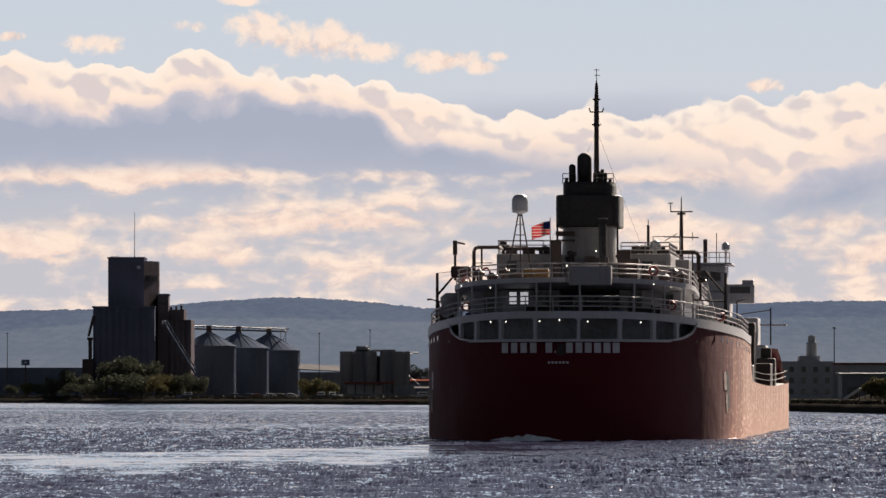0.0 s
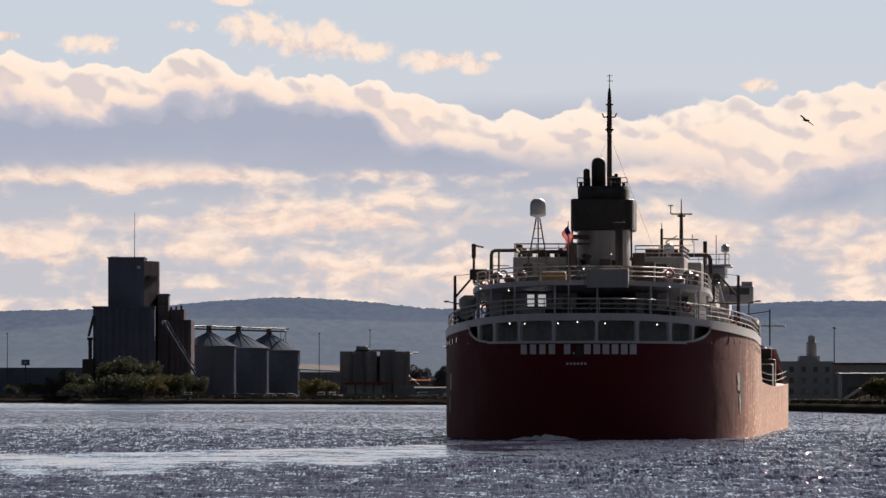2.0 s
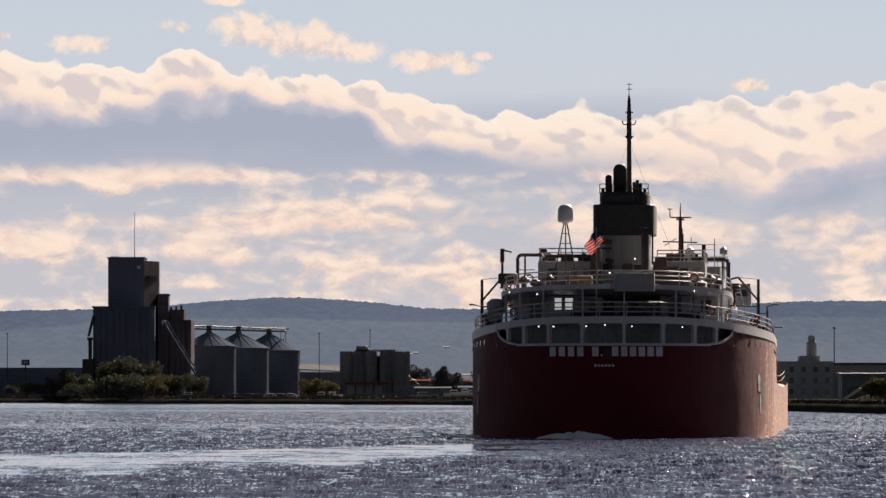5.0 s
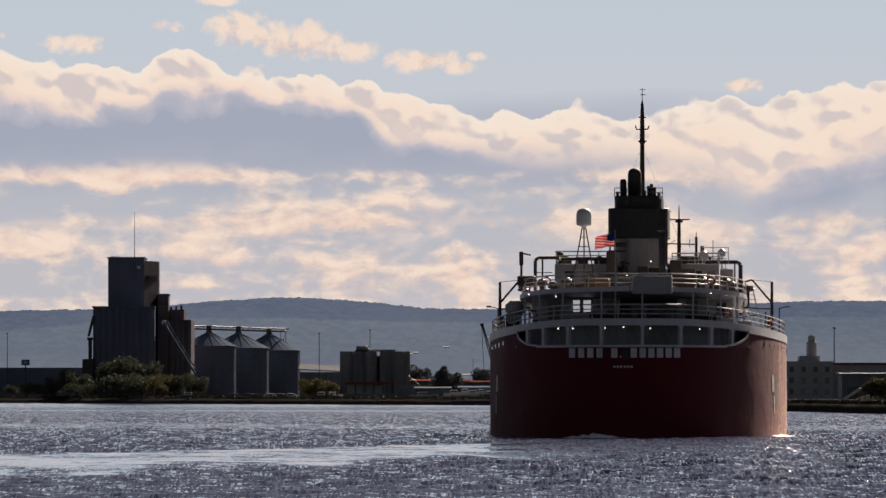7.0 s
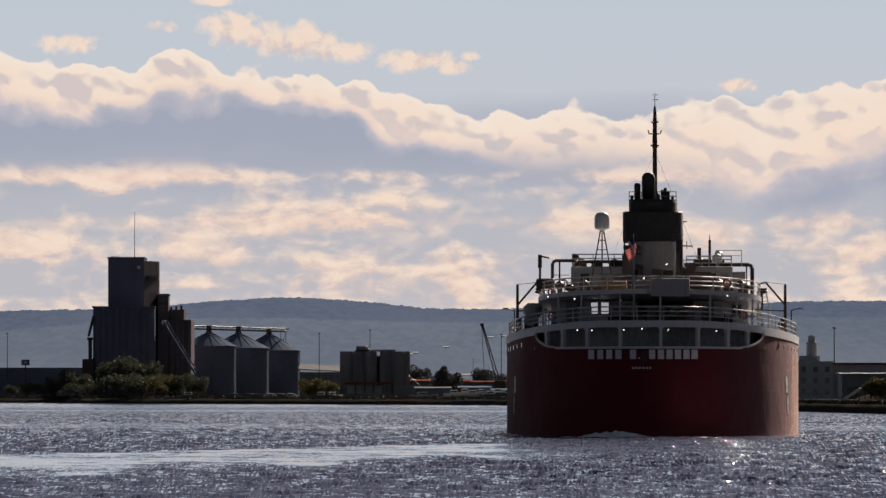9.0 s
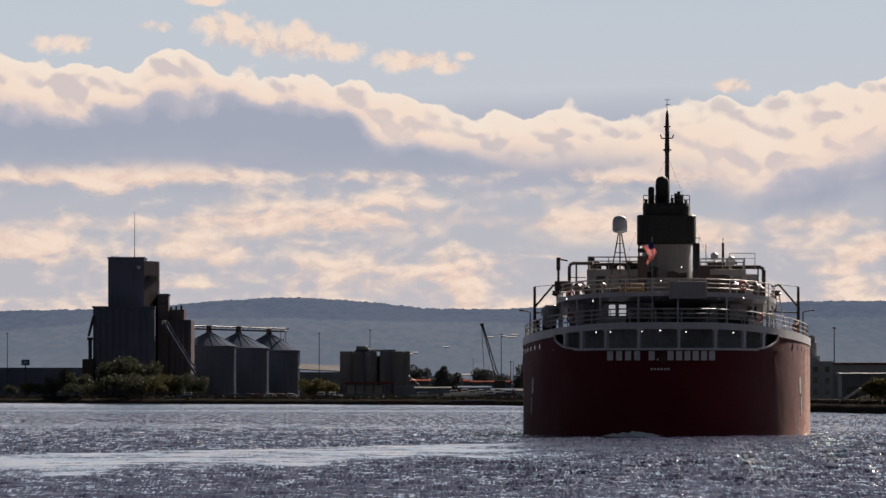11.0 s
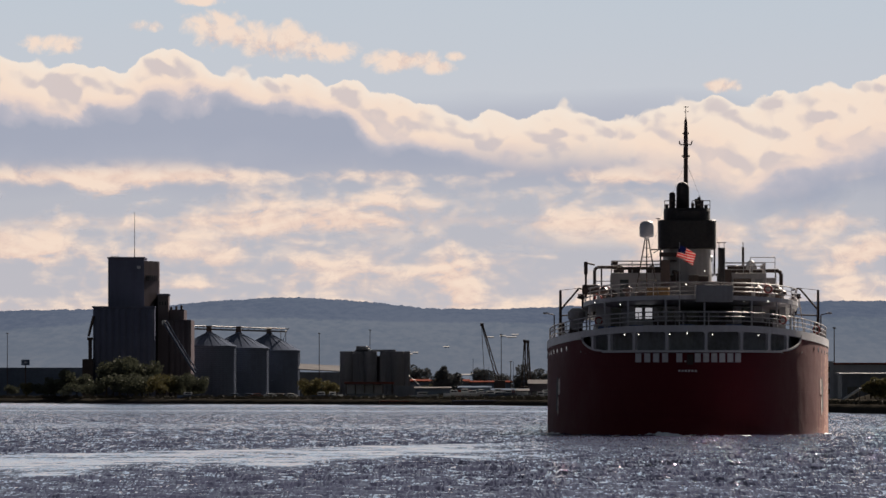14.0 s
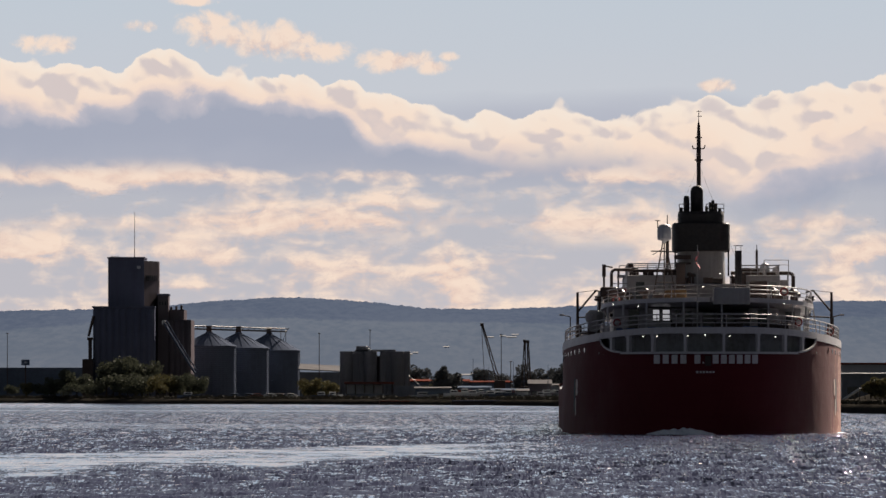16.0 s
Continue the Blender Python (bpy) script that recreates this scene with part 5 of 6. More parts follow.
grain_bin(-88.3, 2560, 10.2, 21.3, 26.9)
grain_bin(-78.1, 2590, 11.6, 20.7, 26.9)
grain_bin(-67.2, 2620, 12.0, 20.0, 26.8)
bridge = thing("conveyor_bridge", "lattice conveyor bridge over the grain bins", "conveyor", (0, 0, 0))
single("bridge_chord", M_DARK, bridge, lambda bm: [rod(bm, (-95.1, 2560, 27.9), (-60.5, 2622, 27.4), 0.3), rod(bm, (-95.1, 2560, 29.0), (-60.5, 2622, 28.5), 0.25)])
for i in range(18):
    f = i / 17.0
    xa, ya = -95.1 + f * (-60.5 - -95.1), 2560 + 62 * f
    single("bridge_strut", M_DARK, bridge, lambda bm: rod(bm, (xa, ya, 27.9 - 0.2 * f), (xa + 0.9, ya + 1, 29.0 - 0.2 * f), 0.12, n=5))
for u in (0, 1):
    single("end_leg", M_DARK, bridge, lambda bm: [rod(bm, (-62.7 + 1.9 * u, 2622, 20.2), (-62.7 + 1.9 * u, 2622, 27.9), 0.12), rod(bm, (-62.7, 2622, 22.0), (-60.7, 2622, 26.8), 0.08)])


def gable_shed(name, x0, x1, y0, y1, z1, rise, wall, roof, label, category="shed", skew=0.0):
    s = thing(name, label, category, (0, 0, 0))
    far_box("shed_wall", wall, s, x0, x1, y0, y1, 1.8, z1)
    single("shed_roof", roof, s, lambda bm: roof_slab(bm, x0, x1, y0, y1, z1, rise, skew))
    n = max(2, int((x1 - x0) / 4))
    for i in range(n):
        w = (x1 - x0) / n
        far_box("shed_door", M_GLASS, s, x0 + w * (i + 0.25), x0 + w * (i + 0.75), y0 - 0.08, y0 - 0.02, 1.9, 1.8 + (z1 - 1.8) * 0.55)
    return s


def roof_slab(bm, x0, x1, y0, y1, z1, rise, skew):
    ring = [(x0 - 0.4, y0 - 0.6, z1 + skew), (x1 + 0.4, y0 - 0.6, z1), (x1 + 0.4, y1, z1 + rise), (x0 - 0.4, y1, z1 + rise + skew)]
    lo = [bm.verts.new((x, y, z + 0.01)) for x, y, z in ring]
    hi = [bm.verts.new((x, y, z + 0.35)) for x, y, z in ring]
    quad_faces(bm, [lo, hi], True)
    bm.faces.new(lo[::-1])
    bm.faces.new(hi)


gable_shed("storage_shed", -51.2, -36.3, 2420, 2450, 11.1, 2.0, M_SHED, M_ROOF, "long dark shed with a pale sloping roof", skew=0.8)


M_SILO = surface("blue_grey_concrete", (0.22, 0.222, 0.245), (0.16, 0.163, 0.18), 6.0, 0.85, 0.0, 0.05, 0.5)
# haze over the hillside houses, lightened into their wall and roof colour
M_HAZE = surface("hazy_render", (0.36, 0.36, 0.37), (0.28, 0.28, 0.29), 6.0, 0.9)


def concrete_silos():
    s = thing("concrete_silos", "pair of dark round concrete silos with a head tower", "silo", (0, 0, 0))
    for i, u in enumerate((-31.4, -27.3, -23.5, -18.3, -14.8, -12.7)):
        single("silo", M_SILO, s, lambda bm: lathe(bm, u, 2200 + 3 * (i % 2), [(2.05, 2), (2.05, 16.8 - 0.2 * (i % 2)), (2.15, 17.1)], 20), "", True)
    far_box("silo_core", M_SILO, s, -33.0, -22.4, 2201, 2212, 2, 16.4)
    far_box("silo_core", M_SILO, s, -20.5, -11.4, 2201, 2212, 2, 16.4)
    far_box("stair_tower", M_BRICK, s, -22.9, -20.2, 2204, 2212, 2, 15.7)
    far_box("stair_landing", M_PALE, s, -23.1, -21.3, 2199.5, 2201, 10.2, 10.5)
    far_box("head_tower", M_SILO, s, -28.2, -24.0, 2202, 2210, 16.4, 18.8)
    far_box("head_roof", M_SILO, s, -28.6, -15.4, 2202, 2211, 17.1, 17.7)
    single("spout", M_PALE, s, lambda bm: rod(bm, (-24.9, 2201, 18.6), (-23.6, 2200, 17.3), 0.3))
    single("side_chute", M_PALE, s, lambda bm: rod(bm, (-11.2, 2200, 9.4), (-7.5, 2196, 6.1), 0.15))


concrete_silos()


def open_shed():
    s = thing("open_shed", "open-fronted shed with a warm bright back wall", "shed", (0, 0, 0))
    far_box("back_wall", M_PALE, s, -30.5, -18.9, 2146, 2147, 2, 6.1)
    far_box("shed_roof", M_RUST, s, -31.2, -15.5, 2138, 2148, 6.4, 7.1)
    for k in range(6):
        far_box("shed_post", M_DARK, s, -30.7 + 2.9 * k, -30.7 + 2.9 * k + 0.35, 2138.2, 2138.6, 1.9, 6.4)
    far_box("shed_base", M_SHED, s, -31.0, -15.0, 2137.5, 2138.1, 1.6, 3.4)
    far_box("side_hut", M_SHED, s, -15.5, -8.4, 2139, 2148, 1.6, 5.9)


open_shed()


# -- waterfront right of the silos --
gable_shed("boat_shed", -8.6, 2.3, 2100, 2112, 4.8, 0.4, M_TARP, M_ROOF, "low boat shed with a pale roof")
gable_shed("red_roof_warehouse", -11.5, 8.8, 2300, 2320, 7.4, 0.6, M_TARP, M_RUST, "long warehouse with a red roof", "warehouse")
gable_shed("pale_warehouse", 1.2, 23.7, 2350, 2370, 7.1, 0.5, M_TARP, M_RUST, "red-roofed warehouse behind the yard", "warehouse")
gable_shed("blue_yard_shed", 4.8, 14.4, 2060, 2074, 4.9, 0.5, M_TARP, M_TARP, "blue-grey metal shed in the yard")
gable_shed("waterfront_house", 25.5, 32.0, 2010, 2020, 6.0, 1.2, M_BRICK, M_ROOF, "small brown waterfront house", "house")
gable_shed("yard_shed", 14.8, 25.9, 2062, 2075, 4.2, 0.4, M_SHED, M_TARP, "low dark yard shed")
gable_shed("quay_hut", 21.7, 25.0, 1990, 1996, 3.9, 0.6, M_PALE, M_ROOF, "small pale quay hut", "hut")
gable_shed("yard_shed", 32.5, 46.9, 2040, 2060, 5.6, 0.5, M_SHED, M_ROOF, "low dark yard shed")
gable_shed("yard_shed", 44.9, 64.3, 1950, 1970, 5.8, 0.5, M_SHED, M_RUST, "low dark yard shed")


def crane(u_foot, z_foot, tip, y, label):
    c = thing("yard_crane", label, "crane", (0, 0, 0), "cranes in the yard")
    x, z = tip
    for k in (-1, 1):
        single("boom_chord", M_DARK, c, lambda bm: rod(bm, (u_foot + 0.55 * k, y, z_foot), (x + 0.2 * k, y, z), 0.16))
    for i in range(12):
        f0, f1 = i / 12.0, (i + 1) / 12.0
        k = 1 if i % 2 else -1
        single("boom_lacing", M_DARK, c, lambda bm: rod(bm, (u_foot + (x - u_foot) * f0 + 0.5 * k * (1 - f0), y, z_foot + (z - z_foot) * f0), (u_foot + (x - u_foot) * f1 - 0.5 * k * (1 - f1), y, z_foot + (z - z_foot) * f1), 0.09, n=5))
    single("boom_tip", M_DARK, c, lambda bm: box(bm, x - 0.6, x + 0.5, y - 0.4, y + 0.4, z - 0.6, z + 0.3, 0.1))
    single("hoist_rope", M_DARK, c, lambda bm: rod(bm, (x - 0.2, y, z), (x + 0.9, y, 6), 0.09))
    single("crane_cab", M_DARK, c, lambda bm: box(bm, u_foot - 1.4, u_foot + 2.2, y - 1.5, y + 1.5, 1.9, z_foot + 0.6, 0.15))


crane(17.6, 7.0, (12.4, 25.4), 2150, "dark lattice boom crane")
crane(25.1, 5.0, (25.6, 20.0), 2120, "upright dark crane boom")
crane(27.1, 5.0, (26.6, 19.8), 2125, "upright dark crane boom")
for u, d, v in ((18.9, 2200, 22.6), (22.0, 2200, 13.8), (-42.9, 2350, 24.3), (-25.3, 2350, 25.5), (-160.6, 2500, 25.7), (92.3, 1600, 18.9)):
    p = thing("light_pole", "tall slender yard light pole", "light pole", (u, d, 0), "poles along the bank")
    single("pole", M_DARK, p, lambda bm: rod(bm, (0, 0, 1.9), (0, 0, v), 0.16, 0.10))
    single("lamp_head", M_DARK, p, lambda bm: box(bm, -0.4, 0.4, -0.3, 0.3, v - 0.2, v + 0.1, 0.04))
sign = thing("billboard", "dark billboard on a post", "billboard", (-153.3, 2490, 0))
single("panel", M_TARP, sign, lambda bm: box(bm, -1.5, 1.5, -0.2, 0.2, 13.8, 15.9, 0.05))
single("panel_bar", M_PALE, sign, lambda bm: box(bm, -0.5, 0.5, -0.25, -0.2, 14.6, 15.2))
single("post", M_DARK, sign, lambda bm: rod(bm, (0, 0, 1.9), (0, 0, 13.8), 0.25))
far_box_fence = thing("bank_wall", "long low concrete wall on the bank", "wall", (0, 0, 0))
single("wall_run", M_TARP, far_box_fence, lambda bm: box(bm, -184.3, -135.1, 2620, 2621, 2.0, 13.5, 0.05))

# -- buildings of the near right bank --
# the haze over the mill is painted in by lifting its concrete colour
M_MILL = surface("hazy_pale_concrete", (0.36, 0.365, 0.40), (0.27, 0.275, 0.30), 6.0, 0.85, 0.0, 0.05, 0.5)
mill = thing("riverside_mill", "hazy grey concrete mill building with a roof tower", "mill", (0, 0, 0))
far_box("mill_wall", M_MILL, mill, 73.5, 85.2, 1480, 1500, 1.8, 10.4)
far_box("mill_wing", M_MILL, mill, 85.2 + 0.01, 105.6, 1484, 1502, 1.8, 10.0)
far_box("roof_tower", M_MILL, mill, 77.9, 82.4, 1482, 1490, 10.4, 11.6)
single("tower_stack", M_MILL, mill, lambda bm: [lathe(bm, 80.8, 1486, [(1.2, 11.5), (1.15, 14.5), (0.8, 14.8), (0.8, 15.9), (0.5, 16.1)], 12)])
for i in range(3):
    for k in range(4):
        far_box("mill_window", M_GLASS, mill, 75.6 + 2.6 * k, 75.6 + 2.6 * k + 1.0, 1479.93, 1480.02, 3.2 + 2.4 * i, 4.4 + 2.4 * i)
far_box("roof_edge", M_RUST, mill, 84.6, 105.6, 1483.5, 1484.2, 9.7, 10.1)
gable_shed("lower_shed", 81.2, 98.4, 1380, 1395, 7.1, 0.15, M_SHED, M_SHED, "long low shed with a pale roof edge")
conv = thing("inclined_conveyor", "pale inclined conveyor over a stockpile", "conveyor", (0, 0, 0))
single("conveyor_run", M_PALE, conv, lambda bm: [rod(bm, (72.1, 1250, 1.1), (76.7, 1250, 4.1), 0.26), rod(bm, (76.7, 1250, 4.1), (82.9, 1250, 4.6), 0.24)])
for i in range(9):
    single("conveyor_leg", M_DARK, conv, lambda bm: rod(bm, (73.8 + i * 1.0, 1250.2, 1.6), (73.8 + i * 1.0, 1250.2, min(2.4 + i * 0.75, 4.3)), 0.08, n=5))


def stockpile(bm):
    rows = []
    for i in range(18):
        x = 73.3 + i * 1.1
        rows.append([bm.verts.new((x, 1262 + dy, 1.3 + max(0.0, 1 - (dy / 8.0) ** 2) * min(i * 0.35, 3.2) * (1 + 0.2 * noise.noise((x, dy, 0))))) for dy in (-8, -6, -4, -2, 0, 2, 4, 6, 8)])
    quad_faces(bm, rows)


mesh_bm = bmesh.new()
stockpile(mesh_bm)
mesh_thing("stockpile", mesh_bm, M_EARTH, "dark earth stockpile under the conveyor", "stockpile", smooth=True)


# -- pale houses on the hillside --
for x, y, w in ((-19.1, 3700, 7.0), (-15.1, 3720, 3.5), (1.9, 3800, 4.0), (12.0, 3500, 8.0), (16.9, 3510, 6.0), (27.3, 3900, 5.0), (39.3, 3900, 8.0), (41.6, 3920, 5.0), (34.5, 3910, 4.0)):
    z = hill_height(x, y) - 0.9
    h = thing("hillside_house", "small pale house in the hillside woods", "house", (x, y, z), "houses on the hillside")
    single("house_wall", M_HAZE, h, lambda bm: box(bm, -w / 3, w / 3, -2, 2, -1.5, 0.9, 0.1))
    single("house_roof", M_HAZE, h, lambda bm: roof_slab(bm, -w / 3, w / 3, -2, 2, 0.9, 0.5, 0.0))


# -- trees and bushes --
def leafy(bm, rng, cx, cy, cz, rx, rz, count, leaf):
    lobes = [(cx + rng.uniform(-0.6, 0.6) * rx, cy + rng.uniform(-0.5, 0.5) * rx, cz + rng.uniform(-0.55, 0.6) * rz, rng.uniform(0.35, 0.6)) for _ in range(9)]
    for _ in range(count):
        lx, ly, lz, s = rng.choice(lobes)
        v = Vector((rng.gauss(0, 1), rng.gauss(0, 1), rng.gauss(0, 1))).normalized() * (rng.random() ** 0.4)
        p = Vector((lx + v.x * rx * s, ly + v.y * rx * s, lz + v.z * rz * s))
        a = Vector((rng.gauss(0, 1), rng.gauss(0, 1), rng.gauss(0, 1))).normalized()
        b = a.orthogonal().normalized()
        w = leaf * rng.uniform(0.6, 1.3)
        vs = [bm.verts.new(p + a * w * i + b * w * 0.7 * j) for i, j in ((-1, 0), (0, -1), (1, 0.1), (0, 1))]
        bm.faces.new(vs)


def tree(x, y, height, spread, material, label, seed, ground_z=2.0, group="trees on the bank"):
    t = thing("tree", label, "tree", (x, y, ground_z), group)
    rng = random.Random(seed)
    def wood(bm):
        rod(bm, (0, 0, -0.3), (0.2, 0, height * 0.55), 0.03 * height, 0.015 * height)
        for i in range(6):
            a = rng.uniform(0, 6.28)
            z = height * rng.uniform(0.25, 0.55)
            rod(bm, (0.1, 0, z), (math.cos(a) * spread * 0.55, math.sin(a) * spread * 0.55, z + height * 0.3), 0.012 * height, 0.005 * height, 6)
    single("trunk", M_BARK, t, wood)
    single("crown", material, t, lambda bm: leafy(bm, rng, 0, 0, height * 0.56, spread, height * 0.44, 1500, 0.034 * height + 0.10))


for i, (x, y, h, w, m) in enumerate((
        (-136.6, 2440, 10.5, 4.4, 0), (-140.7, 2450, 8.0, 3.5, 0), (-131.8, 2440, 7.5, 4.0, 0), (-126.8, 2430, 8.0, 4.5, 0),
        (-119.2, 2400, 12.0, 5.0, 0), (-114.2, 2395, 13.2, 6.0, 0), (-108.3, 2390, 13.0, 6.0, 0), (-104.0, 2390, 12.0, 5.0, 0), (-115.8, 2380, 8.5, 6.0, 0), (-105.3, 2375, 8.5, 6.0, 0),
        (-97.6, 2370, 7.5, 5.0, 1), (-93.6, 2370, 8.0, 4.5, 0), (-87.7, 2360, 8.4, 4.2, 0), (-84.6, 2350, 7.2, 3.6, 0), (-99.9, 2360, 6.5, 4.0, 1),
        (-149.9, 2440, 5.2, 2.6, 1), (-156.0, 2450, 4.4, 3.6, 0), (-144.8, 2440, 4.8, 3.4, 0), (-44.8, 2250, 6.0, 3.2, 1), (-41.6, 2250, 6.6, 3.4, 1), (-36.1, 2230, 5.6, 3.2, 1), (-38.6, 2240, 4.6, 2.8, 0),
        (79.8, 1240, 4.4, 1.9, 1), (78.2, 1240, 3.6, 1.6, 1), (80.8, 1240, 4.0, 2.0, 1), (-131.3, 2390, 5.0, 4.5, 0), (-122.8, 2380, 5.5, 5.0, 0), (-110.3, 2372, 7.0, 6.0, 0),
        (-0.7, 2200, 6.5, 3.4, 0), (-4.4, 2210, 4.6, 3.0, 0))):
    tree(x, y, h * 1.06, w * 1.08, M_LEAF_Y if m else M_LEAF, "yellowing autumn tree on the bank" if m else "dense dark-green tree on the bank", 100 + i)


for i, (x, y, h, w) in enumerate(((-7.6, 2330, 11.0, 4.2), (0.2, 2190, 11.2, 4.0), (2.8, 2196, 9.0, 3.6), (13.4, 2380, 10.0, 4.6), (28.5, 2360, 11.5, 5.0), (36.0, 2370, 10.5, 5.2), (41.5, 2350, 12.0, 5.0), (20.5, 2390, 8.5, 4.5))):
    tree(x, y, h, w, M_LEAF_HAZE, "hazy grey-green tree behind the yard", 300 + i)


def woods(name, x0, x1, y, z0, height, seed, step=3.0):
    rng = random.Random(seed)
    bm = bmesh.new()
    x = x0
    while x < x1:
        h = height * rng.uniform(0.55, 1.15) * (0.75 + 0.35 * noise.noise((x * 0.04, seed, 0)))
        leafy(bm, rng, x, y + rng.uniform(-8, 8), z0 + h * 0.5, h * 0.5, h * 0.5, 130, 0.5)
        x += step * rng.uniform(0.7, 1.3)
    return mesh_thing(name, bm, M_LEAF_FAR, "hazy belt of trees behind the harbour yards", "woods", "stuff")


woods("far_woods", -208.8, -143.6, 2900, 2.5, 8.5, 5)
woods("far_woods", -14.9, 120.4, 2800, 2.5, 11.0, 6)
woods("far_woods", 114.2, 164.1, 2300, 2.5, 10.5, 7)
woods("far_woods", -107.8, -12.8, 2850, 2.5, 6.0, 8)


def bank_scrub():
    """Low scrub and weeds along the whole waterline."""
    rng = random.Random(9)
    bm = bmesh.new()
    for (x0, y0), (x1, y1) in zip(SHORE[1:-1], SHORE[2:-1]):
        n = int(math.hypot(x1 - x0, y1 - y0) / 1.1)
        for i in range(n):
            f = i / n
            h = rng.uniform(0.5, 1.5) * (0.35 if y1 < 1400 else 1.0) * (1.0 + 0.6 * noise.noise((x0 + (x1 - x0) * f, y0 + (y1 - y0) * f, 1)))
            leafy(bm, rng, x0 + (x1 - x0) * f + rng.uniform(0, 1), y0 + (y1 - y0) * f + rng.uniform(6, 16), 1.7 + h * 0.4, h * 1.1, h * 0.5, 22, 0.3)
    return mesh_thing("bank_scrub", bm, M_SCRUB, "dark scrub and weeds along the waterline", "scrub", "stuff")


bank_scrub()


# -- boats and vehicles on the bank --
def boat(x, y, length, material, label, z=1.9):
    b = thing("boat", label, "boat", (x, y, z), "boats on the bank")
    def shell(bm):
        rows = []
        for i in range(9):
            f = i / 8.0
            w = 1.0 * math.sin(math.pi * min(0.5, f * 0.9 + 0.14)) if f < 0.6 else 1.0 * (1 - ((f - 0.6) / 0.4) ** 2 * 0.95)
            xx = (f - 0.5) * length
            rows.append([bm.verts.new((xx, yy * w, zz + 0.35 * f * f)) for yy, zz in ((-1.1, 1.0), (-0.9, 0.3), (0, 0.0), (0.9, 0.3), (1.1, 1.0))])
        quad_faces(bm, rows)
    single("boat_hull", material, b, shell)
    single("boat_cabin", M_PALE, b, lambda bm: box(bm, -0.22 * length, 0.12 * length, -0.75, 0.75, 0.9, 2.0, 0.15))
    single("boat_window", M_GLASS, b, lambda bm: box(bm, -0.18 * length, 0.1 * length, -0.77, -0.74, 1.4, 1.8))


def car(x, y, material, label):
    c = thing("parked_car", label, "car", (x, y, 1.95), "vehicles parked on the bank")
    single("car_body", material, c, lambda bm: [box(bm, -2.2, 2.2, -0.85, 0.85, 0.35, 0.95, 0.12), box(bm, -1.3, 1.2, -0.75, 0.75, 0.93, 1.5, 0.2)])
    single("car_window", M_GLASS, c, lambda bm: box(bm, -1.1, 1.0, -0.78, -0.73, 1.0, 1.38))
    for dx in (-1.35, 1.35):
        single("wheel", M_BLACK, c, lambda bm: rod(bm, (dx, -0.88, 0.33), (dx, 0.88, 0.33), 0.33, n=12))


for x, y, l, m, n in ((-86.1, 2300, 8.0, M_TARP, "blue-grey cabin boat ashore"), (-38.3, 2150, 7.0, M_TARP, "blue-grey cabin boat ashore"), (-34.8, 2152, 6.0, M_PALE, "pale cabin boat ashore"), (-5.9, 2075, 9.0, M_PALE, "pale cabin boat by the shed"),
                    (16.9, 2010, 8.0, M_PALE, "pale work boat by the quay"), (11.2, 2040, 9.0, M_TARP, "blue-grey work boat by the quay"), (28.8, 1985, 6.0, M_PALE, "pale cabin boat by the quay")):
    boat(x, y, l, m, n)
yard = random.Random(33)
for i in range(12):
    x = 3.5 + 2.75 * i + yard.uniform(-0.6, 0.6)
    y = yard.uniform(1978, 2028)
    boat(x, y, yard.uniform(4.5, 7.5), yard.choice((M_PALE, M_TARP, M_PALE, M_SHED)), "small cabin boat laid up in the yard", 1.9 + yard.uniform(0.2, 0.9))
for x, y, h in ((9.0, 2030, 12.0), (13.6, 2012, 9.5), (20.8, 2004, 11.0), (24.2, 2018, 8.5), (31.0, 2002, 10.0)):
    p = thing("boat_mast", "thin bare mast standing in the boat yard", "mast", (x, y, 1.9), "masts in the boat yard")
    single("mast_tube", M_STEEL, p, lambda bm: rod(bm, (0, 0, -0.1), (0, 0, h), 0.10, 0.06, 6))
    single("spreader", M_STEEL, p, lambda bm: rod(bm, (-0.8, 0, h * 0.6), (0.8, 0, h * 0.6), 0.05, n=5))
for x, y, w, m, l in ((5.6, 2046, 3.2, M_RUST, "rust-red freight container in the yard"), (9.6, 2048, 3.0, M_TARP, "blue-grey freight container in the yard"), (18.2, 2044, 3.4, M_PALE, "pale freight container in the yard"), (23.4, 2040, 3.0, M_RUST, "rust-red freight container in the yard"), (30.2, 2036, 3.6, M_PALE, "pale freight container in the yard")):
    c = thing("container", l, "container", (x, y, 1.95), "containers in the yard")
    single("container_body", m, c, lambda bm: box(bm, -w, w, -1.2, 1.2, 0.0, 2.6, 0.03))
    for k in range(9):
        single("wall_rib", m, c, lambda bm: box(bm, -w + 0.15 + k * (2 * w - 0.5) / 8, -w + 0.4 + k * (2 * w - 0.5) / 8, -1.28, -1.2, 0.1, 2.5))
for x, y, m, n in ((-57.1, 2240, M_PALE, "pale car with a sun glint"), (-53.9, 2242, M_DARK, "dark car parked on the bank"), (-61.7, 2250, M_RUST, "dark red car parked on the bank"), (-50.1, 2236, M_PALE, "pale car parked on the bank"), (-69.5, 2260, M_TARP, "blue-grey car parked on the bank"),
                 (2.8, 2092, M_PALE, "pale car parked on the bank"), (7.9, 2052, M_DARK, "dark car parked on the bank"), (20.5, 2032, M_RUST, "dark red car parked on the bank"), (-64.5, 2254, M_TARP, "blue-grey car parked on the bank")):
    car(x, y, m, n)
quay = thing("quay_edge", "dark timber and concrete quay along the waterline", "quay", (0, 0, 0))
far_box("quay_face", M_DARK, quay, -19.0, 2.7, 2034, 2046, -0.5, 1.0)
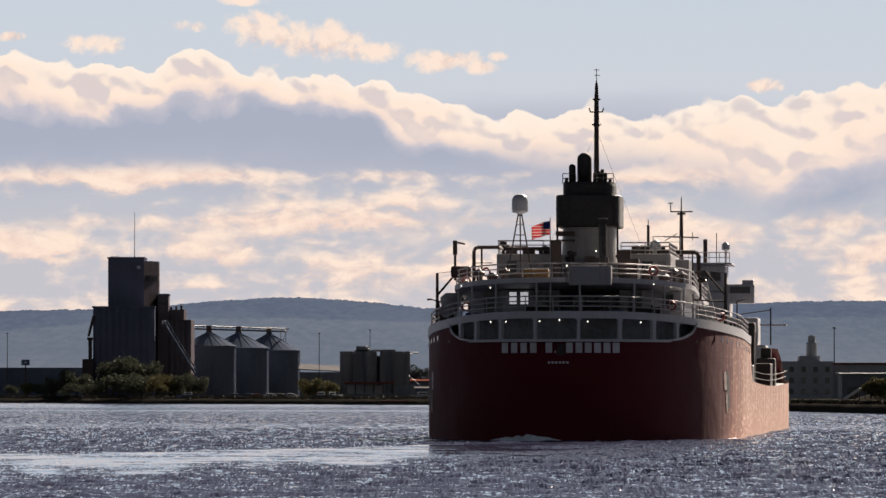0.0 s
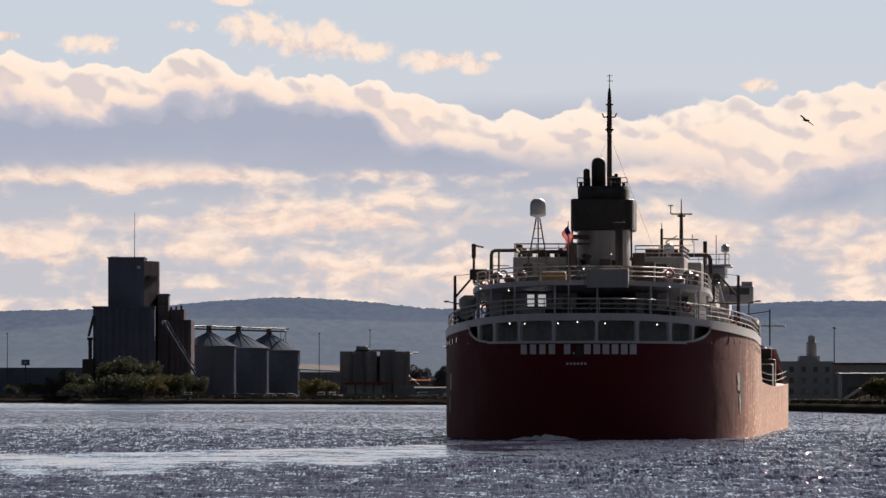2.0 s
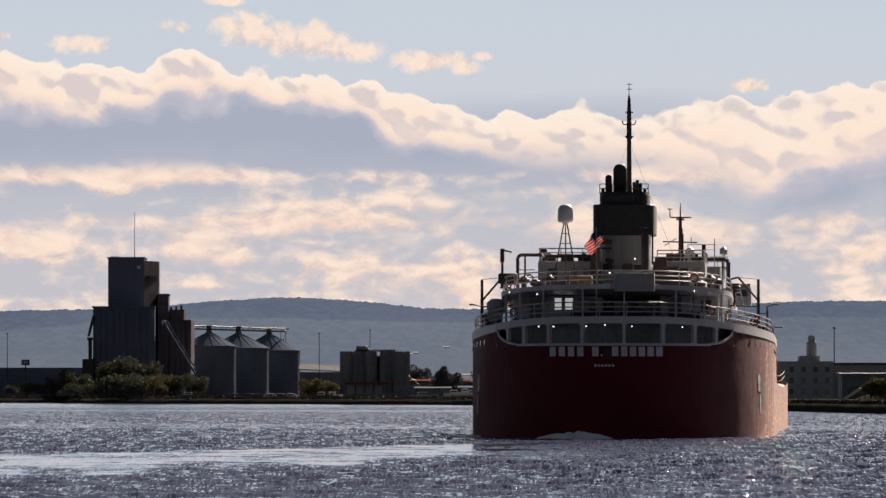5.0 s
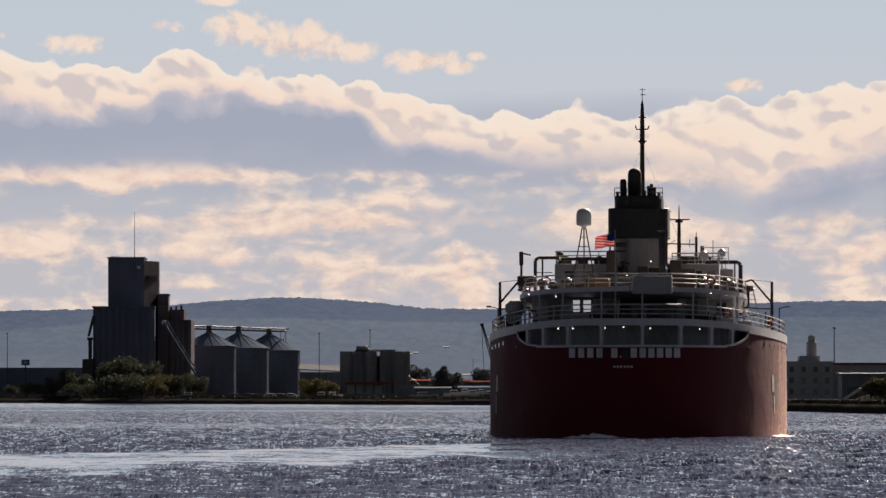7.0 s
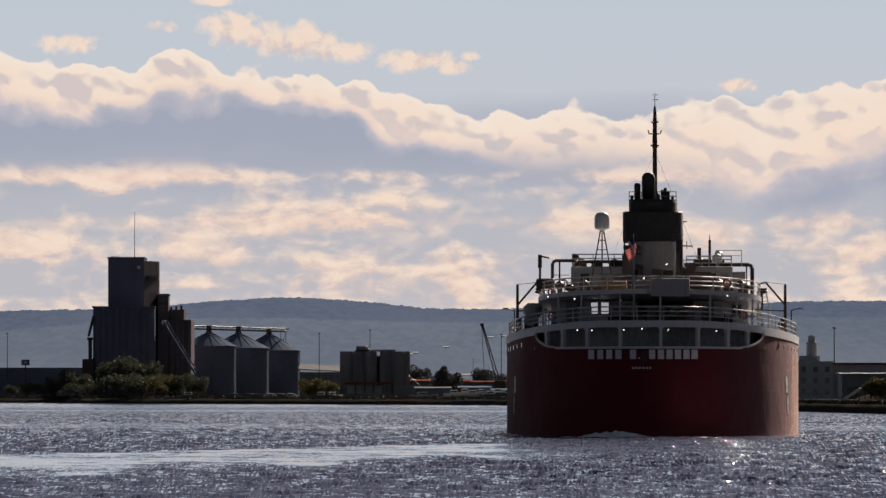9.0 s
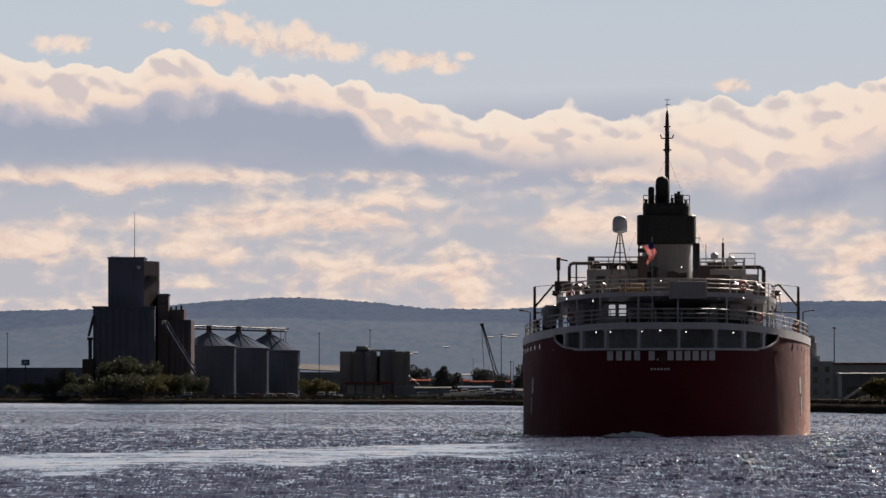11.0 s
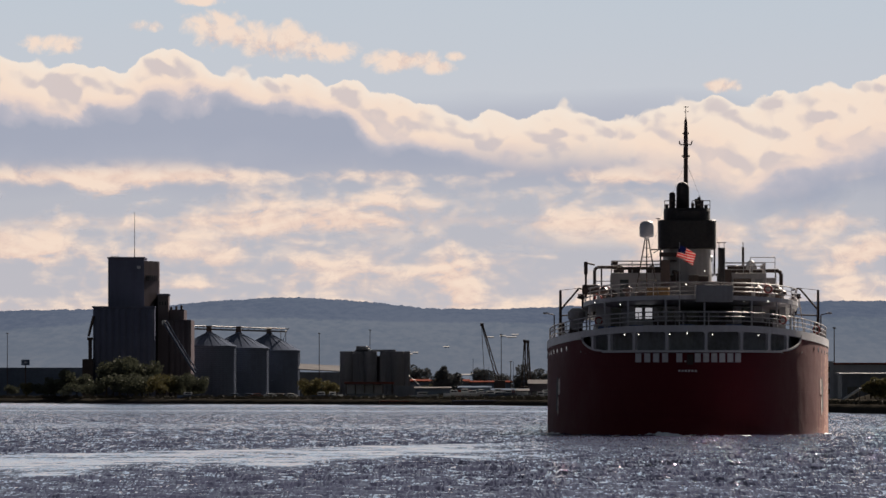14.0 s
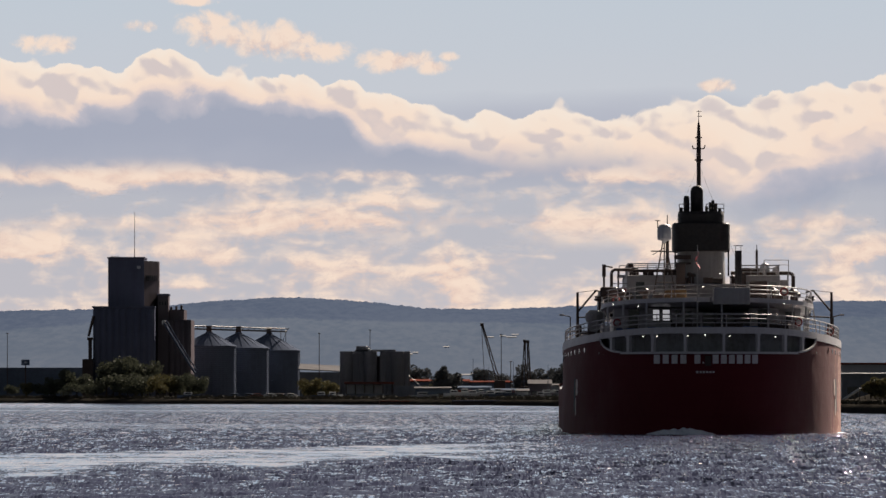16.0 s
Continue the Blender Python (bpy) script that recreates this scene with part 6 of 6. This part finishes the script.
far_box("quay_cap", M_RUST, quay, -19.2, 2.9, 2033.8, 2046.2, 1.0, 1.25)
quay2 = thing("quay_edge", "dark timber and concrete quay along the waterline", "quay", (0, 0, 0))
far_box("quay_face", M_DARK, quay2, 2.6, 36.9, 1956, 1972, -0.5, 1.2)
far_box("quay_cap", M_CONC, quay2, 2.5, 37.1, 1955.8, 1972.2, 1.2, 1.45)


# ---- the gull ----
def gull():
    g = thing("gull", "dark-backed gull gliding on bent wings", "bird", (0, 0, 0))
    single("body", M_GULL, g, lambda bm: loft_bird(bm), "", True)
    out = []
    for side in (-1, 1):
        def wing(bm):
            rows = []
            for i in range(9):
                f = i / 8.0
                x = side * (0.05 + 0.62 * f)
                z = 0.16 * math.sin(min(f * 1.7, 1.57)) - 0.20 * max(0.0, f - 0.45)
                c = 0.12 * (1 - f ** 2.2) + 0.012
                sweep = 0.10 * math.sin(math.pi * f) - 0.16 * max(0, f - 0.5)
                rows.append([bm.verts.new((x, sweep + c, z)), bm.verts.new((x, sweep, z + 0.018)), bm.verts.new((x, sweep - c, z)), bm.verts.new((x, sweep, z - 0.008))])
            quad_faces(bm, rows, True)
            bm.faces.new(rows[-1])
        out.append(single("wing", M_GULL, g, wing, "", True))
    return g, out


def loft_bird(bm):
    rings = []
    for y, r, z in ((-0.30, 0.012, 0.0), (-0.2, 0.05, 0.0), (-0.05, 0.075, 0.0), (0.1, 0.07, 0.01), (0.2, 0.045, 0.03), (0.27, 0.045, 0.04), (0.32, 0.02, 0.035), (0.38, 0.006, 0.03)):
        rings.append([bm.verts.new((r * math.cos(2 * math.pi * i / 10), y, z + r * math.sin(2 * math.pi * i / 10))) for i in range(10)])
    quad_faces(bm, rings, True)
    bm.faces.new(rings[0])
    bm.faces.new(rings[-1])


M_GULL = surface("grey_brown_feathers", (0.10, 0.09, 0.08), (0.16, 0.15, 0.14), 0.2, 0.8)
gull_body, gull_wings = gull()


# ---- churned water at the stern ----
def foam_patch(name, x0, x1, y0, y1, height, seed, label):
    bm = bmesh.new()
    nx, ny = int((x1 - x0) / 0.16), int((y1 - y0) / 0.35)
    rows = []
    for j in range(ny + 1):
        rows.append([])
        for i in range(nx + 1):
            fx, fy = i / nx, j / ny
            x, y = x0 + (x1 - x0) * fx, y0 + (y1 - y0) * fy
            env = max(0.0, math.sin(math.pi * fx)) ** 0.7 * max(0.0, math.sin(math.pi * fy)) ** 0.7
            n = noise.fractal((x * 0.9, y * 0.45, seed), 0.8, 2.1, 5)
            rows[-1].append(bm.verts.new((x, y, -0.14 + env * height * (0.62 + 0.55 * n))))
    quad_faces(bm, rows)
    return mesh_thing(name, bm, M_FOAM, label, "foam", "", "", True)


foam_main = foam_patch("stern_foam", -5.4, 0.2, -8.0, 1.2, 0.70, 3.0, "grey-white boil of propeller wash at the stern")
foam_side = foam_patch("wake_foam", -10.5, 10.5, -6.5, 3.0, 0.22, 8.0, "thin churned wash round the stern")
foam_quarter = foam_patch("quarter_foam", 8.6, 12.4, 8.0, 40.0, 0.22, 5.0, "bright wash along the ship's quarter")
foam_port = foam_patch("quarter_foam", -13.2, -9.6, 6.0, 34.0, 0.28, 6.0, "low wash along the ship's quarter")


# ---- what moves ----
SHIP_PATH = (
    (0, 8.42, 466.03, -0.000, 4.167),
    (2, 9.83, 474.58, -0.046, 3.850),
    (4, 11.31, 483.09, -0.094, 3.500),
    (5.5, 12.46, 489.44, -0.132, 3.215),
    (7, 13.64, 495.75, -0.171, 2.911),
    (9, 15.23, 504.10, -0.226, 2.457),
    (10.5, 16.44, 510.30, -0.268, 2.094),
    (12, 17.68, 516.45, -0.312, 1.712),
    (14, 19.35, 524.55, -0.373, 1.233),
    (16, 21.04, 532.52, -0.436, 0.810),
)


# the gull: seconds, across, distance, height, turn (0: flies away), bank
GULL_PATH = (
    (0, 66.0, 420, 21.0, 50, 8), (1.0, 40.5, 420, 20.4, 48, 14), (1.4, 30.5, 418, 20.2, 46, 22), (1.8, 24.8, 416, 20.0, 42, 34), (2.0, 22.3, 416, 20.0, 44, 28), (2.2, 20.1, 415, 20.0, 52, 22), (2.4, 18.4, 415, 20.0, 70, 18), (2.6, 16.9, 414, 20.0, 100, 10),
    (2.8, 16.1, 412, 19.7, 140, -14), (3.0, 15.6, 410, 19.3, 175, -26), (3.2, 15.6, 408, 18.9, 200, -30), (3.4, 16.1, 405, 18.5, 212, -30), (3.6, 16.7, 402, 17.9, 215, -32), (3.8, 17.8, 399, 17.5, 216, -34),
    (4.0, 19.4, 396, 17.0, 218, -36), (4.2, 21.5, 394, 16.7, 220, -36), (4.6, 27.0, 390, 16.0, 225, -30), (5.2, 36.0, 386, 15.4, 230, -20), (8, 80.0, 380, 14.0, 240, -10), (16, 200.0, 380, 14.0, 240, -10),
)


def ship_pose(t):
    """The ship's place at a time, between two rows of her path."""
    for p, q in zip(SHIP_PATH, SHIP_PATH[1:]):
        if t <= q[0]:
            f = (t - p[0]) / (q[0] - p[0])
            return [a + (b - a) * f for a, b in zip(p, q)]
    return SHIP_PATH[-1]


def motions():
    walk(ship, [(t, pose(x, y, z, math.degrees(-z / 205.0), 0, -a)) for t, x, y, z, a in SHIP_PATH])
    # the ensign swings about its staff and droops in the lulls
    walk(flag, [(t, pose(-1.05, -0.08, 15.1, 0, droop, turn)) for t, turn, droop in (
        (0, 35, -2), (0.8, 25, -25), (1.5, 140, -40), (2.2, 120, -60), (3.0, 100, -70), (3.5, 80, -72), (4.2, 50, -62), (5.2, 25, -30), (6.3, 10, -5), (7, 12, 4), (8, 40, -20),
        (9, 60, -35), (10, 100, -55), (11.3, 140, -62), (12, 150, -66), (12.5, 165, -66), (13.3, 190, -40), (14.0, 190, -15), (14.5, 195, -30), (15.2, 240, -58), (16, 270, -66))])
    for ob, lift, pace in ((foam_main, 0.10, 1.7), (foam_side, 0.05, 2.3), (foam_quarter, 0.05, 2.0), (foam_port, 0.05, 1.5)):
        rows = []
        for i in range(33):
            t = 0.5 * i
            _, x, y, z, a = ship_pose(t)
            k = math.sin(pace * t)
            rows.append((t, pose(x + 0.25 * k, y + 0.3 * math.sin(pace * 0.7 * t + 1), lift * k, 0, 1.2 * k if ob is foam_main else 0, -a)))
        walk(ob, rows)
    walk(water, [(0, pose(0, 0, 0)), (16, pose(-4.0, -7.0, 0))])
    for ob, shift in CLOUDS:
        d = ob.location.y
        walk(ob, [(0, pose(0, d, 0)), (16, pose(-shift * d / FOCAL, d, 0))])
    walk(gull_body, [(t, pose(x, y, z) @ pose(0, 0, 0, 0, 0, turn) @ pose(0, 0, 0, 5, bank, 0)) for t, x, y, z, turn, bank in GULL_PATH])
    for wing, side in zip(gull_wings, (-1, 1)):
        walk(wing, [(0.25 * i, pose(0, 0, 0, 0, side * (-6 + 12 * math.sin(0.25 * i * 4.2)), 0)) for i in range(65)])


motions()
